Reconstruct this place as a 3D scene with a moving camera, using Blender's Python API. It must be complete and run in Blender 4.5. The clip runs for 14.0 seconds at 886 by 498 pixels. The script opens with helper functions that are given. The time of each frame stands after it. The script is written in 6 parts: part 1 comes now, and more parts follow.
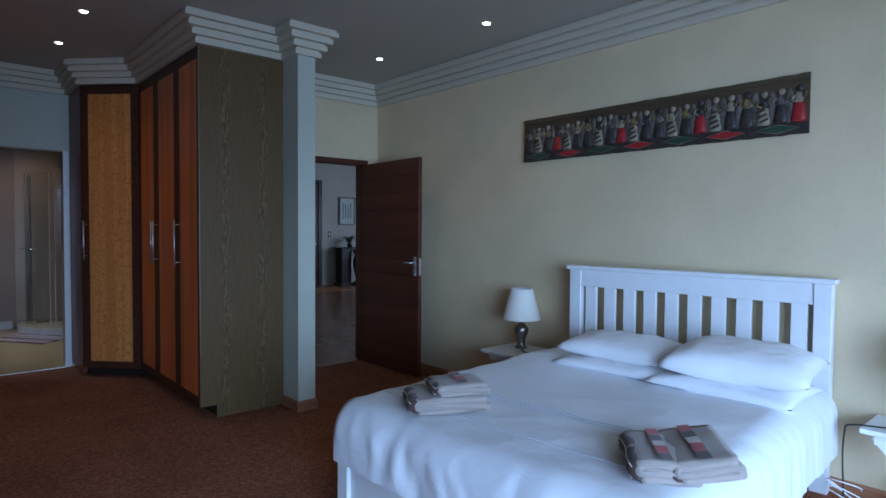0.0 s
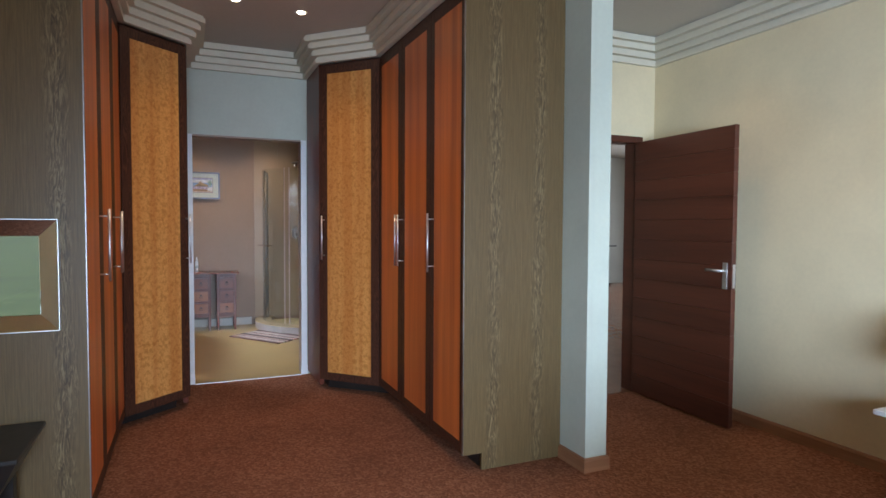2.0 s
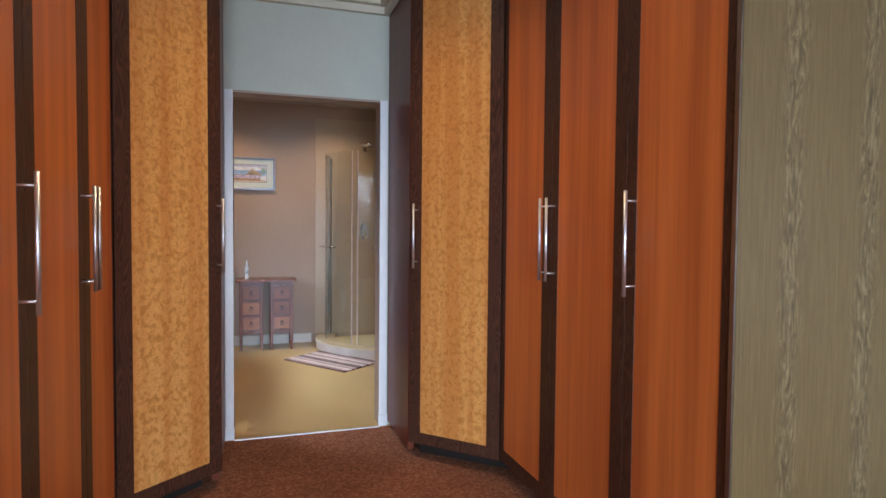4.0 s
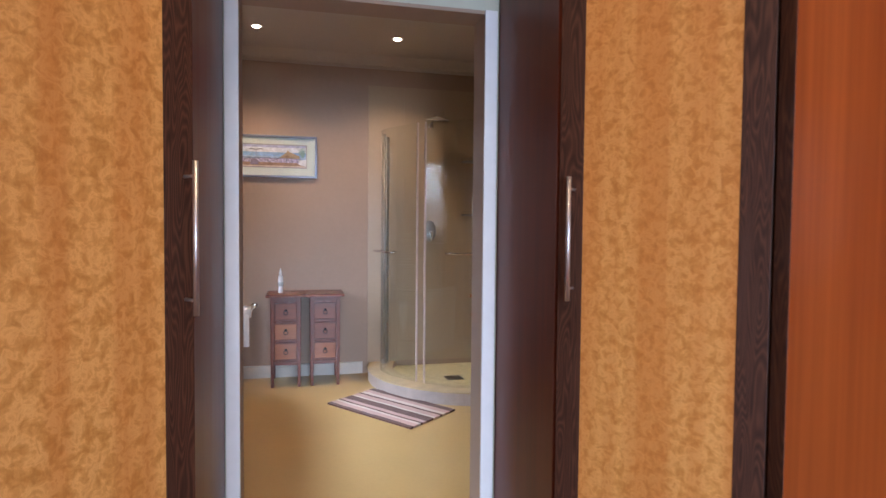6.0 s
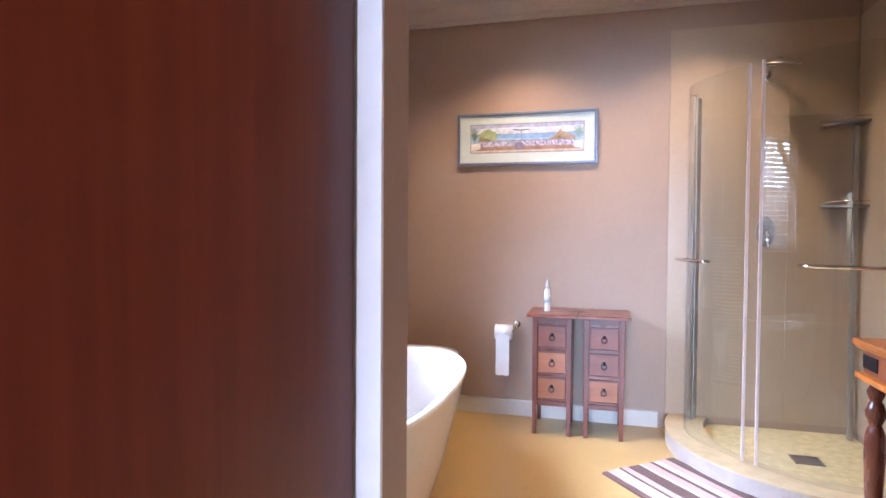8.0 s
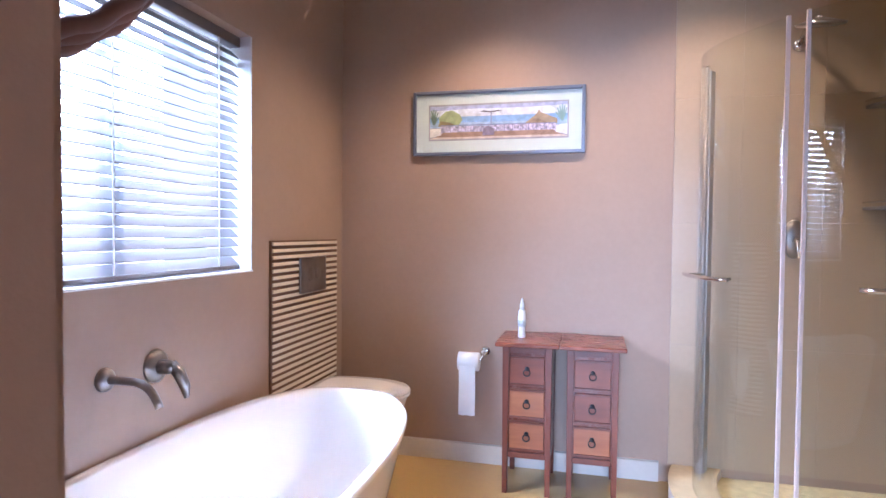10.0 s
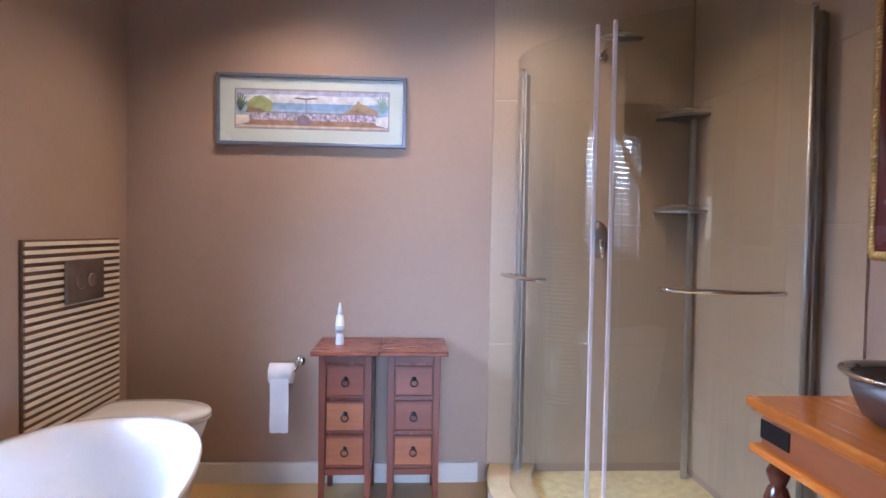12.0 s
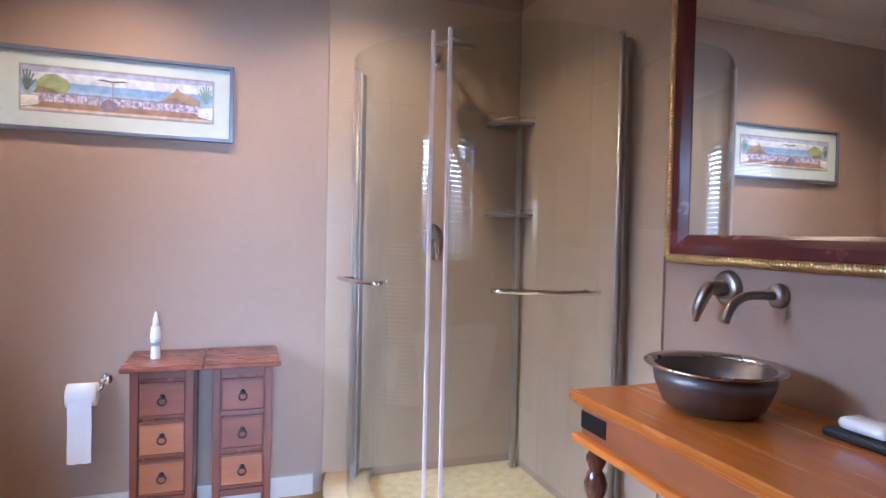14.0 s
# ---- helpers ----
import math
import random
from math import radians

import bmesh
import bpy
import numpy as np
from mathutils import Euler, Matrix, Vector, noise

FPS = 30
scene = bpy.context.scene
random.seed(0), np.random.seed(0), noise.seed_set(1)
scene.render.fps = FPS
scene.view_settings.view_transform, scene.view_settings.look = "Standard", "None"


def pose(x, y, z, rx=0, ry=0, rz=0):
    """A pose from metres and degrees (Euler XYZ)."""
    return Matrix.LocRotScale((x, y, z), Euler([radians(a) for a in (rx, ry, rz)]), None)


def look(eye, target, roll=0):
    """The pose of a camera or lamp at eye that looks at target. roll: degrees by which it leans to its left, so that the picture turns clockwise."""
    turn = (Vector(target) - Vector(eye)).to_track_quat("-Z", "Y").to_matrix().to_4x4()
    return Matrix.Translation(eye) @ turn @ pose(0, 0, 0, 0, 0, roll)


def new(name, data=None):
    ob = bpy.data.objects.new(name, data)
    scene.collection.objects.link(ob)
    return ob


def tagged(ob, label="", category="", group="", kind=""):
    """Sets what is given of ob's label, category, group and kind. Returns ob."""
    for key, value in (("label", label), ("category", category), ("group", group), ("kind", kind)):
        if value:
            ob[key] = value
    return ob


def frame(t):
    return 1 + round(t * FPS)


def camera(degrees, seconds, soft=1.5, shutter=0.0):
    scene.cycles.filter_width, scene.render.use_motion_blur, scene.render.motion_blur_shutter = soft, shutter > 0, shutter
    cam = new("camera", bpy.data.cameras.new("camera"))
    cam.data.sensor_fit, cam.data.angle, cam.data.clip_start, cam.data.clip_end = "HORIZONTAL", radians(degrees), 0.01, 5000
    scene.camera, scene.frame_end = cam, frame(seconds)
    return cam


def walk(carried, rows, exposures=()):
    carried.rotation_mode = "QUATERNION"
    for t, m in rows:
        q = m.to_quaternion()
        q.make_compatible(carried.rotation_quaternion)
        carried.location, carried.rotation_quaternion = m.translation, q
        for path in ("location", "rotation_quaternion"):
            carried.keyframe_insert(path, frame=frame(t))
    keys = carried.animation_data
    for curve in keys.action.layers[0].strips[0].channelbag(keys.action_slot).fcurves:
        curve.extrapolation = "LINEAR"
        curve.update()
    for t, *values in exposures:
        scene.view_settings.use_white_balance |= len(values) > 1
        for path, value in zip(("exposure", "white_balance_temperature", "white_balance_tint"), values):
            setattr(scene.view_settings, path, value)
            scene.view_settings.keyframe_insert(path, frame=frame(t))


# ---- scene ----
cam = camera(73.8, 14.0, shutter=0.15)
EXPOSURES = [(0.0, -0.70, 5150, 14), (0.5, 0.10, 5800, 12), (1.5, 0.70, 6200, 14), (3.0, 1.22, 6450, 15), (5.5, 1.32, 6450, 19), (6.5, 1.45, 6300, 22),
             (7.5, 1.85, 6000, 23), (8.0, 2.42, 5750, 23), (10.5, 2.3, 5400, 25), (11.6, 1.82, 5350, 23), (12.5, 2.12, 5350, 22), (14.0, 2.2, 5300, 22)]
PATH = [
    (0, (0.414, 0.337, 1.391), (-1.089, 1.655, 1.323), 0.4),
    (0.5, (0.128, 0.357, 1.401), (-1.416, 1.627, 1.328), 0.5),
    (1, (-0.198, 0.372, 1.405), (-1.838, 1.513, 1.32), 0.3),
    (1.5, (-0.572, 0.409, 1.403), (-2.334, 1.352, 1.317), 0.3),
    (2, (-0.971, 0.425, 1.375), (-2.807, 1.215, 1.293), 0.3),
    (2.5, (-1.352, 0.408, 1.36), (-3.21, 1.144, 1.28), 0.3),
    (3, (-1.782, 0.467, 1.341), (-3.66, 1.152, 1.263), 0.3),
    (5.5, (-3.806, 0.633, 1.301), (-5.726, 1.188, 1.227), 0.7),
    (6, (-4.209, 0.667, 1.297), (-6.151, 1.137, 1.222), 0.5),
    (6.5, (-4.562, 0.693, 1.302), (-6.553, 0.868, 1.229), 0.2),
    (7, (-4.851, 0.73, 1.286), (-6.847, 0.635, 1.215), -0.0),
    (7.5, (-5.142, 0.801, 1.283), (-7.112, 0.466, 1.211), 0.3),
    (8, (-5.41, 0.839, 1.237), (-7.341, 0.32, 1.183), 0.4),
    (10.5, (-6.298, 0.839, 1.287), (-8.246, 0.391, 1.225), 0.7),
    (11, (-6.347, 0.832, 1.29), (-8.334, 0.615, 1.227), 0.9),
    (11.5, (-6.385, 0.827, 1.286), (-8.384, 0.797, 1.225), 0.9),
    (12, (-6.404, 0.837, 1.287), (-8.4, 0.947, 1.228), 1.0),
    (12.5, (-6.428, 0.84, 1.283), (-8.413, 1.076, 1.23), 1.2),
    (13, (-6.453, 0.841, 1.286), (-8.416, 1.219, 1.235), 1.3),
    (13.5, (-6.462, 0.831, 1.296), (-8.391, 1.358, 1.243), 1.2),
    (14, (-6.454, 0.838, 1.3), (-8.343, 1.492, 1.25), 1.3),
]
walk(cam, [(t, look(eye, target, roll)) for t, eye, target, roll in PATH], EXPOSURES)

# ---- light ----
world = bpy.data.worlds.new("world")
scene.world = world
world.use_nodes = True
wn = world.node_tree
sky = wn.nodes.new("ShaderNodeTexSky")
sky.sky_type = "NISHITA"
sky.sun_disc = False
sky.sun_elevation, sky.sun_rotation = radians(50), radians(140)
wn.links.new(sky.outputs[0], wn.nodes["Background"].inputs[0])
wn.nodes["Background"].inputs[1].default_value = 0.12
sun = new("sun", bpy.data.lights.new("sun", "SUN"))
sun.data.energy, sun.data.angle, sun.data.color = 3.0, radians(0.5), (1, 0.95, 0.88)
sun.matrix_world = look((-20, -24, 38), (0, 0, 0))


def area_lamp(name, eye, target, sx, sy, watts, color):
    lamp = new(name, bpy.data.lights.new(name, "AREA"))
    lamp.data.shape, lamp.data.size, lamp.data.size_y = "RECTANGLE", sx, sy
    lamp.data.energy, lamp.data.color = watts, color
    lamp.matrix_world = look(eye, target)
    return lamp


def spot_lamp(x, y, z, watts, color=(1.0, 0.72, 0.42), size=110):
    lamp = new("downlight_lamp", bpy.data.lights.new("downlight_lamp", "SPOT"))
    lamp.data.energy, lamp.data.color = watts, color
    lamp.data.spot_size, lamp.data.spot_blend, lamp.data.shadow_soft_size = radians(size), 0.8, 0.03
    lamp.matrix_world = look((x, y, z), (x + 0.001, y, z - 1))


SKY_BLUE = (0.58, 0.78, 1.0)
area_lamp("window_daylight", (2.74, 0.9, 1.15), (-1.0, 3.3, -0.7), 3.0, 2.0, 215, SKY_BLUE).data.spread = radians(112)
area_lamp("bath_window_daylight", (-7.86, -1.05, 1.95), (-7.86, 0.05, 0.95), 1.15, 0.75, 38, SKY_BLUE).data.spread = radians(112)
# added lamp in a made-up, unseen window, to light the hall
area_lamp("added_hall_daylight", (-9.0, 10.3, 1.6), (-9.0, 5, 1.0), 3.0, 1.6, 80, (0.8, 0.9, 1.0))
for x, y in ((-4.34, 1.185), (-4.34, 0.70), (-5.285, 1.175), (-5.215, 0.725), (-3.89, 3.36), (-2.63, 3.41)):
    spot_lamp(x, y, 2.85, 6.5)
for x, y, watts in ((-8.80, 0.355, 20), (-8.83, 1.405, 15)):
    spot_lamp(x, y, 2.72, watts, (1.0, 0.72, 0.42), 120)


# ---- materials ----
class Mat:
    """A node material in the making: coordinates in metres, noise and ramps in few words."""

    def __init__(self, name, rough=0.5, metal=0.0, spec=0.5):
        self.m = bpy.data.materials.new(name)
        self.m.use_nodes = True
        self.t = self.m.node_tree
        self.b = self.t.nodes["Principled BSDF"]
        self.b.inputs["Roughness"].default_value = rough
        self.b.inputs["Metallic"].default_value = metal
        self.b.inputs["Specular IOR Level"].default_value = spec
        self.co = self.t.nodes.new("ShaderNodeTexCoord").outputs["Object"]

    def node(self, kind, **settings):
        n = self.t.nodes.new(kind)
        for key, value in settings.items():
            n.inputs[key].default_value = value
        return n

    def link(self, a, b):
        self.t.links.new(a, b)

    def mapped(self, scale=(1, 1, 1), turn=(0, 0, 0)):
        n = self.t.nodes.new("ShaderNodeMapping")
        n.inputs["Scale"].default_value = scale
        n.inputs["Rotation"].default_value = [radians(a) for a in turn]
        self.link(self.co, n.inputs["Vector"])
        return n.outputs[0]

    def noise(self, scale, detail=3, rough=0.55, co=None, distort=0.0):
        n = self.node("ShaderNodeTexNoise", Scale=scale, Detail=detail, Roughness=rough, Distortion=distort)
        self.link(co or self.co, n.inputs["Vector"])
        return n.outputs["Fac"]

    def wave(self, scale, distort, detail, co, dscale=1.0, kind="BANDS"):
        n = self.node("ShaderNodeTexWave", Scale=scale, Distortion=distort, Detail=detail)
        n.inputs["Detail Scale"].default_value = dscale
        n.wave_type = kind
        n.bands_direction = "X"
        self.link(co, n.inputs["Vector"])
        return n.outputs["Fac"]

    def ramp(self, fac, stops):
        n = self.t.nodes.new("ShaderNodeValToRGB")
        e = n.color_ramp.elements
        e[0].position, e[0].color = stops[0][0], (*stops[0][1], 1)
        e[1].position, e[1].color = stops[-1][0], (*stops[-1][1], 1)
        for p, c in stops[1:-1]:
            e.new(p).color = (*c, 1)
        self.link(fac, n.inputs[0])
        return n.outputs[0]

    def mix(self, fac, a, b, blend="MIX"):
        n = self.t.nodes.new("ShaderNodeMix")
        n.data_type, n.blend_type = "RGBA", blend
        if isinstance(fac, float):
            n.inputs[0].default_value = fac
        else:
            self.link(fac, n.inputs[0])
        for k, v in ((6, a), (7, b)):
            if isinstance(v, tuple):
                n.inputs[k].default_value = (*v, 1)
            else:
                self.link(v, n.inputs[k])
        return n.outputs[2]

    def color(self, c):
        if isinstance(c, tuple):
            self.b.inputs["Base Color"].default_value = (*c, 1)
        else:
            self.link(c, self.b.inputs["Base Color"])
        return self

    def bump(self, height, strength=0.3, distance=0.005):
        n = self.node("ShaderNodeBump", Strength=strength, Distance=distance)
        self.link(height, n.inputs["Height"])
        self.link(n.outputs[0], self.b.inputs["Normal"])
        return self

    def roughness(self, fac, lo, hi):
        n = self.t.nodes.new("ShaderNodeMapRange")
        n.inputs["To Min"].default_value, n.inputs["To Max"].default_value = lo, hi
        self.link(fac, n.inputs[0])
        self.link(n.outputs[0], self.b.inputs["Roughness"])
        return self


def shade(c, k):
    return tuple(min(1.0, v * k) for v in c)


def paint(name, c, rough=0.6, mottle=0.12, scale=2.0, bump=0.15):
    m = Mat(name, rough)
    a = m.ramp(m.noise(scale, 4), [(0.3, shade(c, 1 - mottle)), (0.7, shade(c, 1 + mottle * 0.6))])
    f = m.noise(38, 3)
    m.color(m.mix(0.06, a, m.ramp(f, [(0.3, shade(c, 0.6)), (0.7, shade(c, 1.3))])))
    m.bump(m.noise(160, 2), bump, 0.002)
    return m.m


def plain(name, c, rough=0.4, metal=0.0, var=0.08, scale=14.0, spec=0.5):
    m = Mat(name, rough, metal, spec)
    f = m.noise(scale, 3)
    m.color(m.ramp(f, [(0.3, shade(c, 1 - var)), (0.7, shade(c, 1 + var))]))
    m.roughness(f, max(0.03, rough - 0.06), rough + 0.06)
    return m.m


def wood(name, dark, light, rough=0.35, grain=(60, 60, 1.6), turn=(0, 0, 0), figure=0.0, bands=8.0, coat=0.0, random_tone=0.0):
    m = Mat(name, rough)
    co = m.mapped(grain, turn)
    fine = m.noise(1.6, 5, 0.6, co)
    wide = m.noise(bands / 8, 2, 0.5, m.mapped((grain[0] / 9, grain[1] / 9, grain[2] / 5), turn))
    c = m.ramp(fine, [(0.28, dark), (0.72, light)])
    c = m.mix(0.55, c, m.ramp(wide, [(0.3, shade(dark, 0.85)), (0.7, shade(light, 1.12))]))
    if figure:
        fig = m.noise(34, 3, 0.5, m.mapped((1.0, 1.0, 1.35), turn), 0.7)
        c = m.mix(figure, c, m.ramp(fig, [(0.36, shade(light, 0.72)), (0.52, light), (0.68, shade(light, 1.42))]))
    m.color(c)
    m.bump(fig if figure else fine, 0.55 if figure else 0.12, 0.003 if figure else 0.001)
    m.roughness(fine, rough - 0.05, rough + 0.08)
    if coat:
        m.b.inputs["Coat Weight"].default_value, m.b.inputs["Coat Roughness"].default_value = coat, 0.12
    return m.m


def figured_veneer(name):
    """Golden quilted veneer: short pale ripples across the grain over broad upright bands of gold and red-orange."""
    m = Mat(name, 0.34)
    net = m.noise(40, 4, 0.6, m.mapped((1.0, 1.0, 0.9)), 0.4)
    quilt = m.noise(16, 3, 0.6, m.mapped((1.0, 1.0, 0.8)), 0.6)
    band = m.noise(1.0, 3, 0.5, m.mapped((9.0, 9.0, 0.22)))
    pores = m.noise(1.5, 4, 0.6, m.mapped((130, 130, 7)))
    gold = m.ramp(net, [(0.34, (0.50, 0.208, 0.046)), (0.48, (0.62, 0.285, 0.074)), (0.56, (0.74, 0.372, 0.116)), (0.68, (0.60, 0.265, 0.064))])
    red = m.ramp(net, [(0.32, (0.43, 0.136, 0.026)), (0.52, (0.54, 0.192, 0.040)), (0.72, (0.48, 0.160, 0.032))])
    c = m.mix(m.ramp(band, [(0.44, (0, 0, 0)), (0.60, (0.70, 0.70, 0.70))]), gold, red)
    c = m.mix(0.22, c, m.ramp(quilt, [(0.32, (0.82, 0.72, 0.62)), (0.66, (1.0, 1.0, 1.0))]), "MULTIPLY")
    c = m.mix(0.16, c, m.ramp(pores, [(0.30, (0.66, 0.56, 0.46)), (0.62, (1.0, 1.0, 1.0))]), "MULTIPLY")
    m.color(c)
    m.bump(net, 0.8, 0.0025)
    m.roughness(net, 0.28, 0.44)
    return m.m


def wenge_frame(name):
    """Dark brown open-grained wood whose growth lines close into loops."""
    m = Mat(name, 0.46)
    lines = m.node("ShaderNodeMath")
    lines.operation = "PINGPONG"
    lines.inputs[1].default_value = 0.016
    m.link(m.noise(1.0, 2, 0.45, m.mapped((13, 13, 1.7)), 0.3), lines.inputs[0])
    up = m.node("ShaderNodeMath")
    up.operation = "MULTIPLY"
    up.inputs[1].default_value = 1 / 0.016
    m.link(lines.outputs[0], up.inputs[0])
    pores = m.noise(1.5, 4, 0.6, m.mapped((120, 120, 5)))
    a = m.ramp(up.outputs[0], [(0.15, (0.024, 0.008, 0.005)), (0.55, (0.062, 0.022, 0.012)), (0.95, (0.112, 0.045, 0.024))])
    m.color(m.mix(0.45, a, m.ramp(pores, [(0.3, (0.026, 0.009, 0.006)), (0.7, (0.090, 0.035, 0.019))])))
    m.bump(up.outputs[0], 0.2, 0.0008)
    m.roughness(pores, 0.40, 0.55)
    m.b.inputs["Specular IOR Level"].default_value = 0.32
    return m.m


def wenge_panel(name):
    """Open-pored dark veneer with cathedral figure in pale lines."""
    m = Mat(name, 0.42)
    bend = m.noise(3.0, 3, 0.6, m.mapped((1, 1, 0.35)))
    shift = m.node("ShaderNodeVectorMath")
    shift.operation = "SCALE"
    shift.inputs[3].default_value = 0.16
    tone = m.t.nodes.new("ShaderNodeCombineXYZ")
    m.link(bend, tone.inputs[0])
    m.link(bend, tone.inputs[1])
    m.link(tone.outputs[0], shift.inputs[0])
    add = m.t.nodes.new("ShaderNodeVectorMath")
    m.link(m.co, add.inputs[0])
    m.link(shift.outputs[0], add.inputs[1])
    stretch = m.t.nodes.new("ShaderNodeMapping")
    stretch.inputs["Scale"].default_value = (85, 85, 11)
    m.link(add.outputs[0], stretch.inputs["Vector"])
    flecks = m.noise(1.0, 3, 0.6, stretch.outputs[0], 1.6)
    pores = m.noise(1.4, 5, 0.65, m.mapped((150, 150, 4.0)))
    split = m.t.nodes.new("ShaderNodeSeparateXYZ")
    m.link(m.co, split.inputs[0])
    wob = m.node("ShaderNodeMath")
    wob.operation = "MULTIPLY_ADD"
    wob.inputs[1].default_value, wob.inputs[2].default_value = 0.10, -1.985 - 0.05 + 0.293 * 10
    m.link(m.noise(2.2, 3, 0.6, m.mapped((1, 1, 0.8))), wob.inputs[0])
    pos = m.node("ShaderNodeMath")
    m.link(split.outputs[1], pos.inputs[0])
    m.link(wob.outputs[0], pos.inputs[1])
    near = m.node("ShaderNodeMath")
    near.operation = "PINGPONG"
    near.inputs[1].default_value = 0.1465
    m.link(pos.outputs[0], near.inputs[0])
    a = m.ramp(pores, [(0.25, (0.092, 0.055, 0.022)), (0.75, (0.160, 0.102, 0.042))])
    b = m.ramp(flecks, [(0.36, (0.052, 0.031, 0.014)), (0.50, (0.122, 0.078, 0.034)), (0.68, (0.25, 0.178, 0.088))])
    c = m.mix(m.ramp(near.outputs[0], [(0.012, (0.85, 0.85, 0.85)), (0.055, (0.06, 0.06, 0.06))]), a, b)
    m.color(c)
    m.bump(pores, 0.25, 0.0015)
    m.roughness(pores, 0.34, 0.5)
    m.b.inputs["Specular IOR Level"].default_value = 0.33
    return m.m


def glass(name, tint=(0.93, 0.98, 0.96), rough=0.0, floor_gloss=0.04):
    """Thin pane: clear, with a mirror gloss that grows at grazing angles."""
    m = bpy.data.materials.new(name)
    m.use_nodes = True
    t = m.node_tree
    t.nodes.clear()
    out = t.nodes.new("ShaderNodeOutputMaterial")
    mix = t.nodes.new("ShaderNodeMixShader")
    tr = t.nodes.new("ShaderNodeBsdfTransparent")
    gl = t.nodes.new("ShaderNodeBsdfGlossy")
    lw = t.nodes.new("ShaderNodeLayerWeight")
    lw.inputs[0].default_value = 0.5
    pw = t.nodes.new("ShaderNodeMath")
    pw.operation = "POWER"
    pw.inputs[1].default_value = 4.0
    fr = t.nodes.new("ShaderNodeMapRange")
    fr.inputs["To Min"].default_value = floor_gloss
    t.links.new(lw.outputs["Facing"], pw.inputs[0])
    t.links.new(pw.outputs[0], fr.inputs[0])
    tr.inputs[0].default_value = (*tint, 1)
    gl.inputs["Roughness"].default_value = rough
    t.links.new(fr.outputs[0], mix.inputs[0])
    t.links.new(tr.outputs[0], mix.inputs[1])
    t.links.new(gl.outputs[0], mix.inputs[2])
    t.links.new(mix.outputs[0], out.inputs[0])
    return m


def glow(name, c, strength):
    m = Mat(name, 0.5)
    m.color(c)
    m.b.inputs["Emission Color"].default_value = (*c, 1)
    m.b.inputs["Emission Strength"].default_value = strength
    return m.m


def carpet_mat():
    m = Mat("carpet_loop", 0.95, 0, 0.1)
    v = m.node("ShaderNodeTexVoronoi", Scale=85.0)
    m.link(m.co, v.inputs["Vector"])
    c = m.ramp(v.outputs["Color"], [(0.15, (0.21, 0.078, 0.041)), (0.5, (0.29, 0.112, 0.059)), (0.85, (0.39, 0.165, 0.092))])
    big = m.ramp(m.noise(1.6, 4), [(0.3, (0.78, 0.78, 0.78)), (0.7, (1.08, 1.08, 1.08))])
    m.color(m.mix(1.0, c, big, "MULTIPLY"))
    m.bump(v.outputs["Distance"], 0.9, 0.006)
    return m.m


def weave(name, c, scale=420.0, var=0.12, rough=0.85, bump=0.25):
    m = Mat(name, rough, 0, 0.2)
    m.color(m.ramp(m.noise(3.5, 4), [(0.3, shade(c, 1 - var)), (0.7, shade(c, 1 + var * 0.5))]))
    m.bump(m.noise(scale, 2), bump, 0.0015)
    m.b.inputs["Sheen Weight"].default_value = 0.2
    return m.m


def cotton(name, c):
    """White bed cotton, softly crumpled."""
    m = Mat(name, 0.82, 0, 0.2)
    crumple = m.noise(11, 4, 0.5, None, 1.2)
    m.color(m.ramp(m.noise(3.5, 4), [(0.3, shade(c, 0.96)), (0.7, c)]))
    m.bump(crumple, 0.32, 0.012)
    m.b.inputs["Sheen Weight"].default_value = 0.15
    return m.m


WALL = paint("cream_wall_paint", (0.72, 0.60, 0.385), 0.62, 0.12, 1.3, 0.2)
BATHWALL = paint("taupe_wall_paint", (0.365, 0.26, 0.197), 0.55, 0.07, 1.5, 0.15)
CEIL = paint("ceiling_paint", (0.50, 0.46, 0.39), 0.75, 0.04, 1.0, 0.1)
CORNICE = paint("cornice_plaster", (0.64, 0.585, 0.46), 0.6, 0.04, 2.0, 0.1)
WHITE = plain("white_lacquer", (0.80, 0.81, 0.82), 0.32, 0, 0.03)
CARPET = carpet_mat()
WENGE = wenge_panel("wenge_veneer")
STILE = wenge_frame("wenge_frame")
DARKPANEL = wood("dark_stained_panel", (0.070, 0.015, 0.008), (0.180, 0.044, 0.022), 0.33, (16, 16, 1.0), bands=16)
DARKPANEL.node_tree.nodes["Principled BSDF"].inputs["Specular IOR Level"].default_value = 0.16
REDWOOD = wood("red_veneer", (0.43, 0.092, 0.021), (0.70, 0.205, 0.048), 0.36, (34, 34, 0.7), bands=30)
GOLDWOOD = figured_veneer("golden_figured_veneer")
DOORWOOD = wood("mahogany_door", (0.058, 0.015, 0.008), (0.115, 0.032, 0.016), 0.34, (2.2, 40, 40))
# the cream wall paint again, with cool skylit shade put into its colour
COOLSHADEWALL = paint("cream_wall_in_cool_shade", (0.52, 0.545, 0.455), 0.62, 0.12, 1.3, 0.2)
HALLWALL = paint("hall_wall_paint", (0.54, 0.55, 0.49), 0.62, 0.08, 1.3, 0.15)
SKIRT = wood("brown_skirting", (0.24, 0.10, 0.045), (0.38, 0.18, 0.09), 0.4, (2, 2, 50))
STEEL = plain("brushed_steel", (0.74, 0.74, 0.75), 0.42, 1.0, 0.05)
SATIN = plain("satin_aluminium", (0.46, 0.45, 0.43), 0.48, 1.0, 0.05)
CHROME = plain("chrome", (0.78, 0.77, 0.76), 0.09, 1.0, 0.03)
PEWTER = plain("brushed_pewter", (0.34, 0.315, 0.30), 0.34, 1.0, 0.18, 9.0)
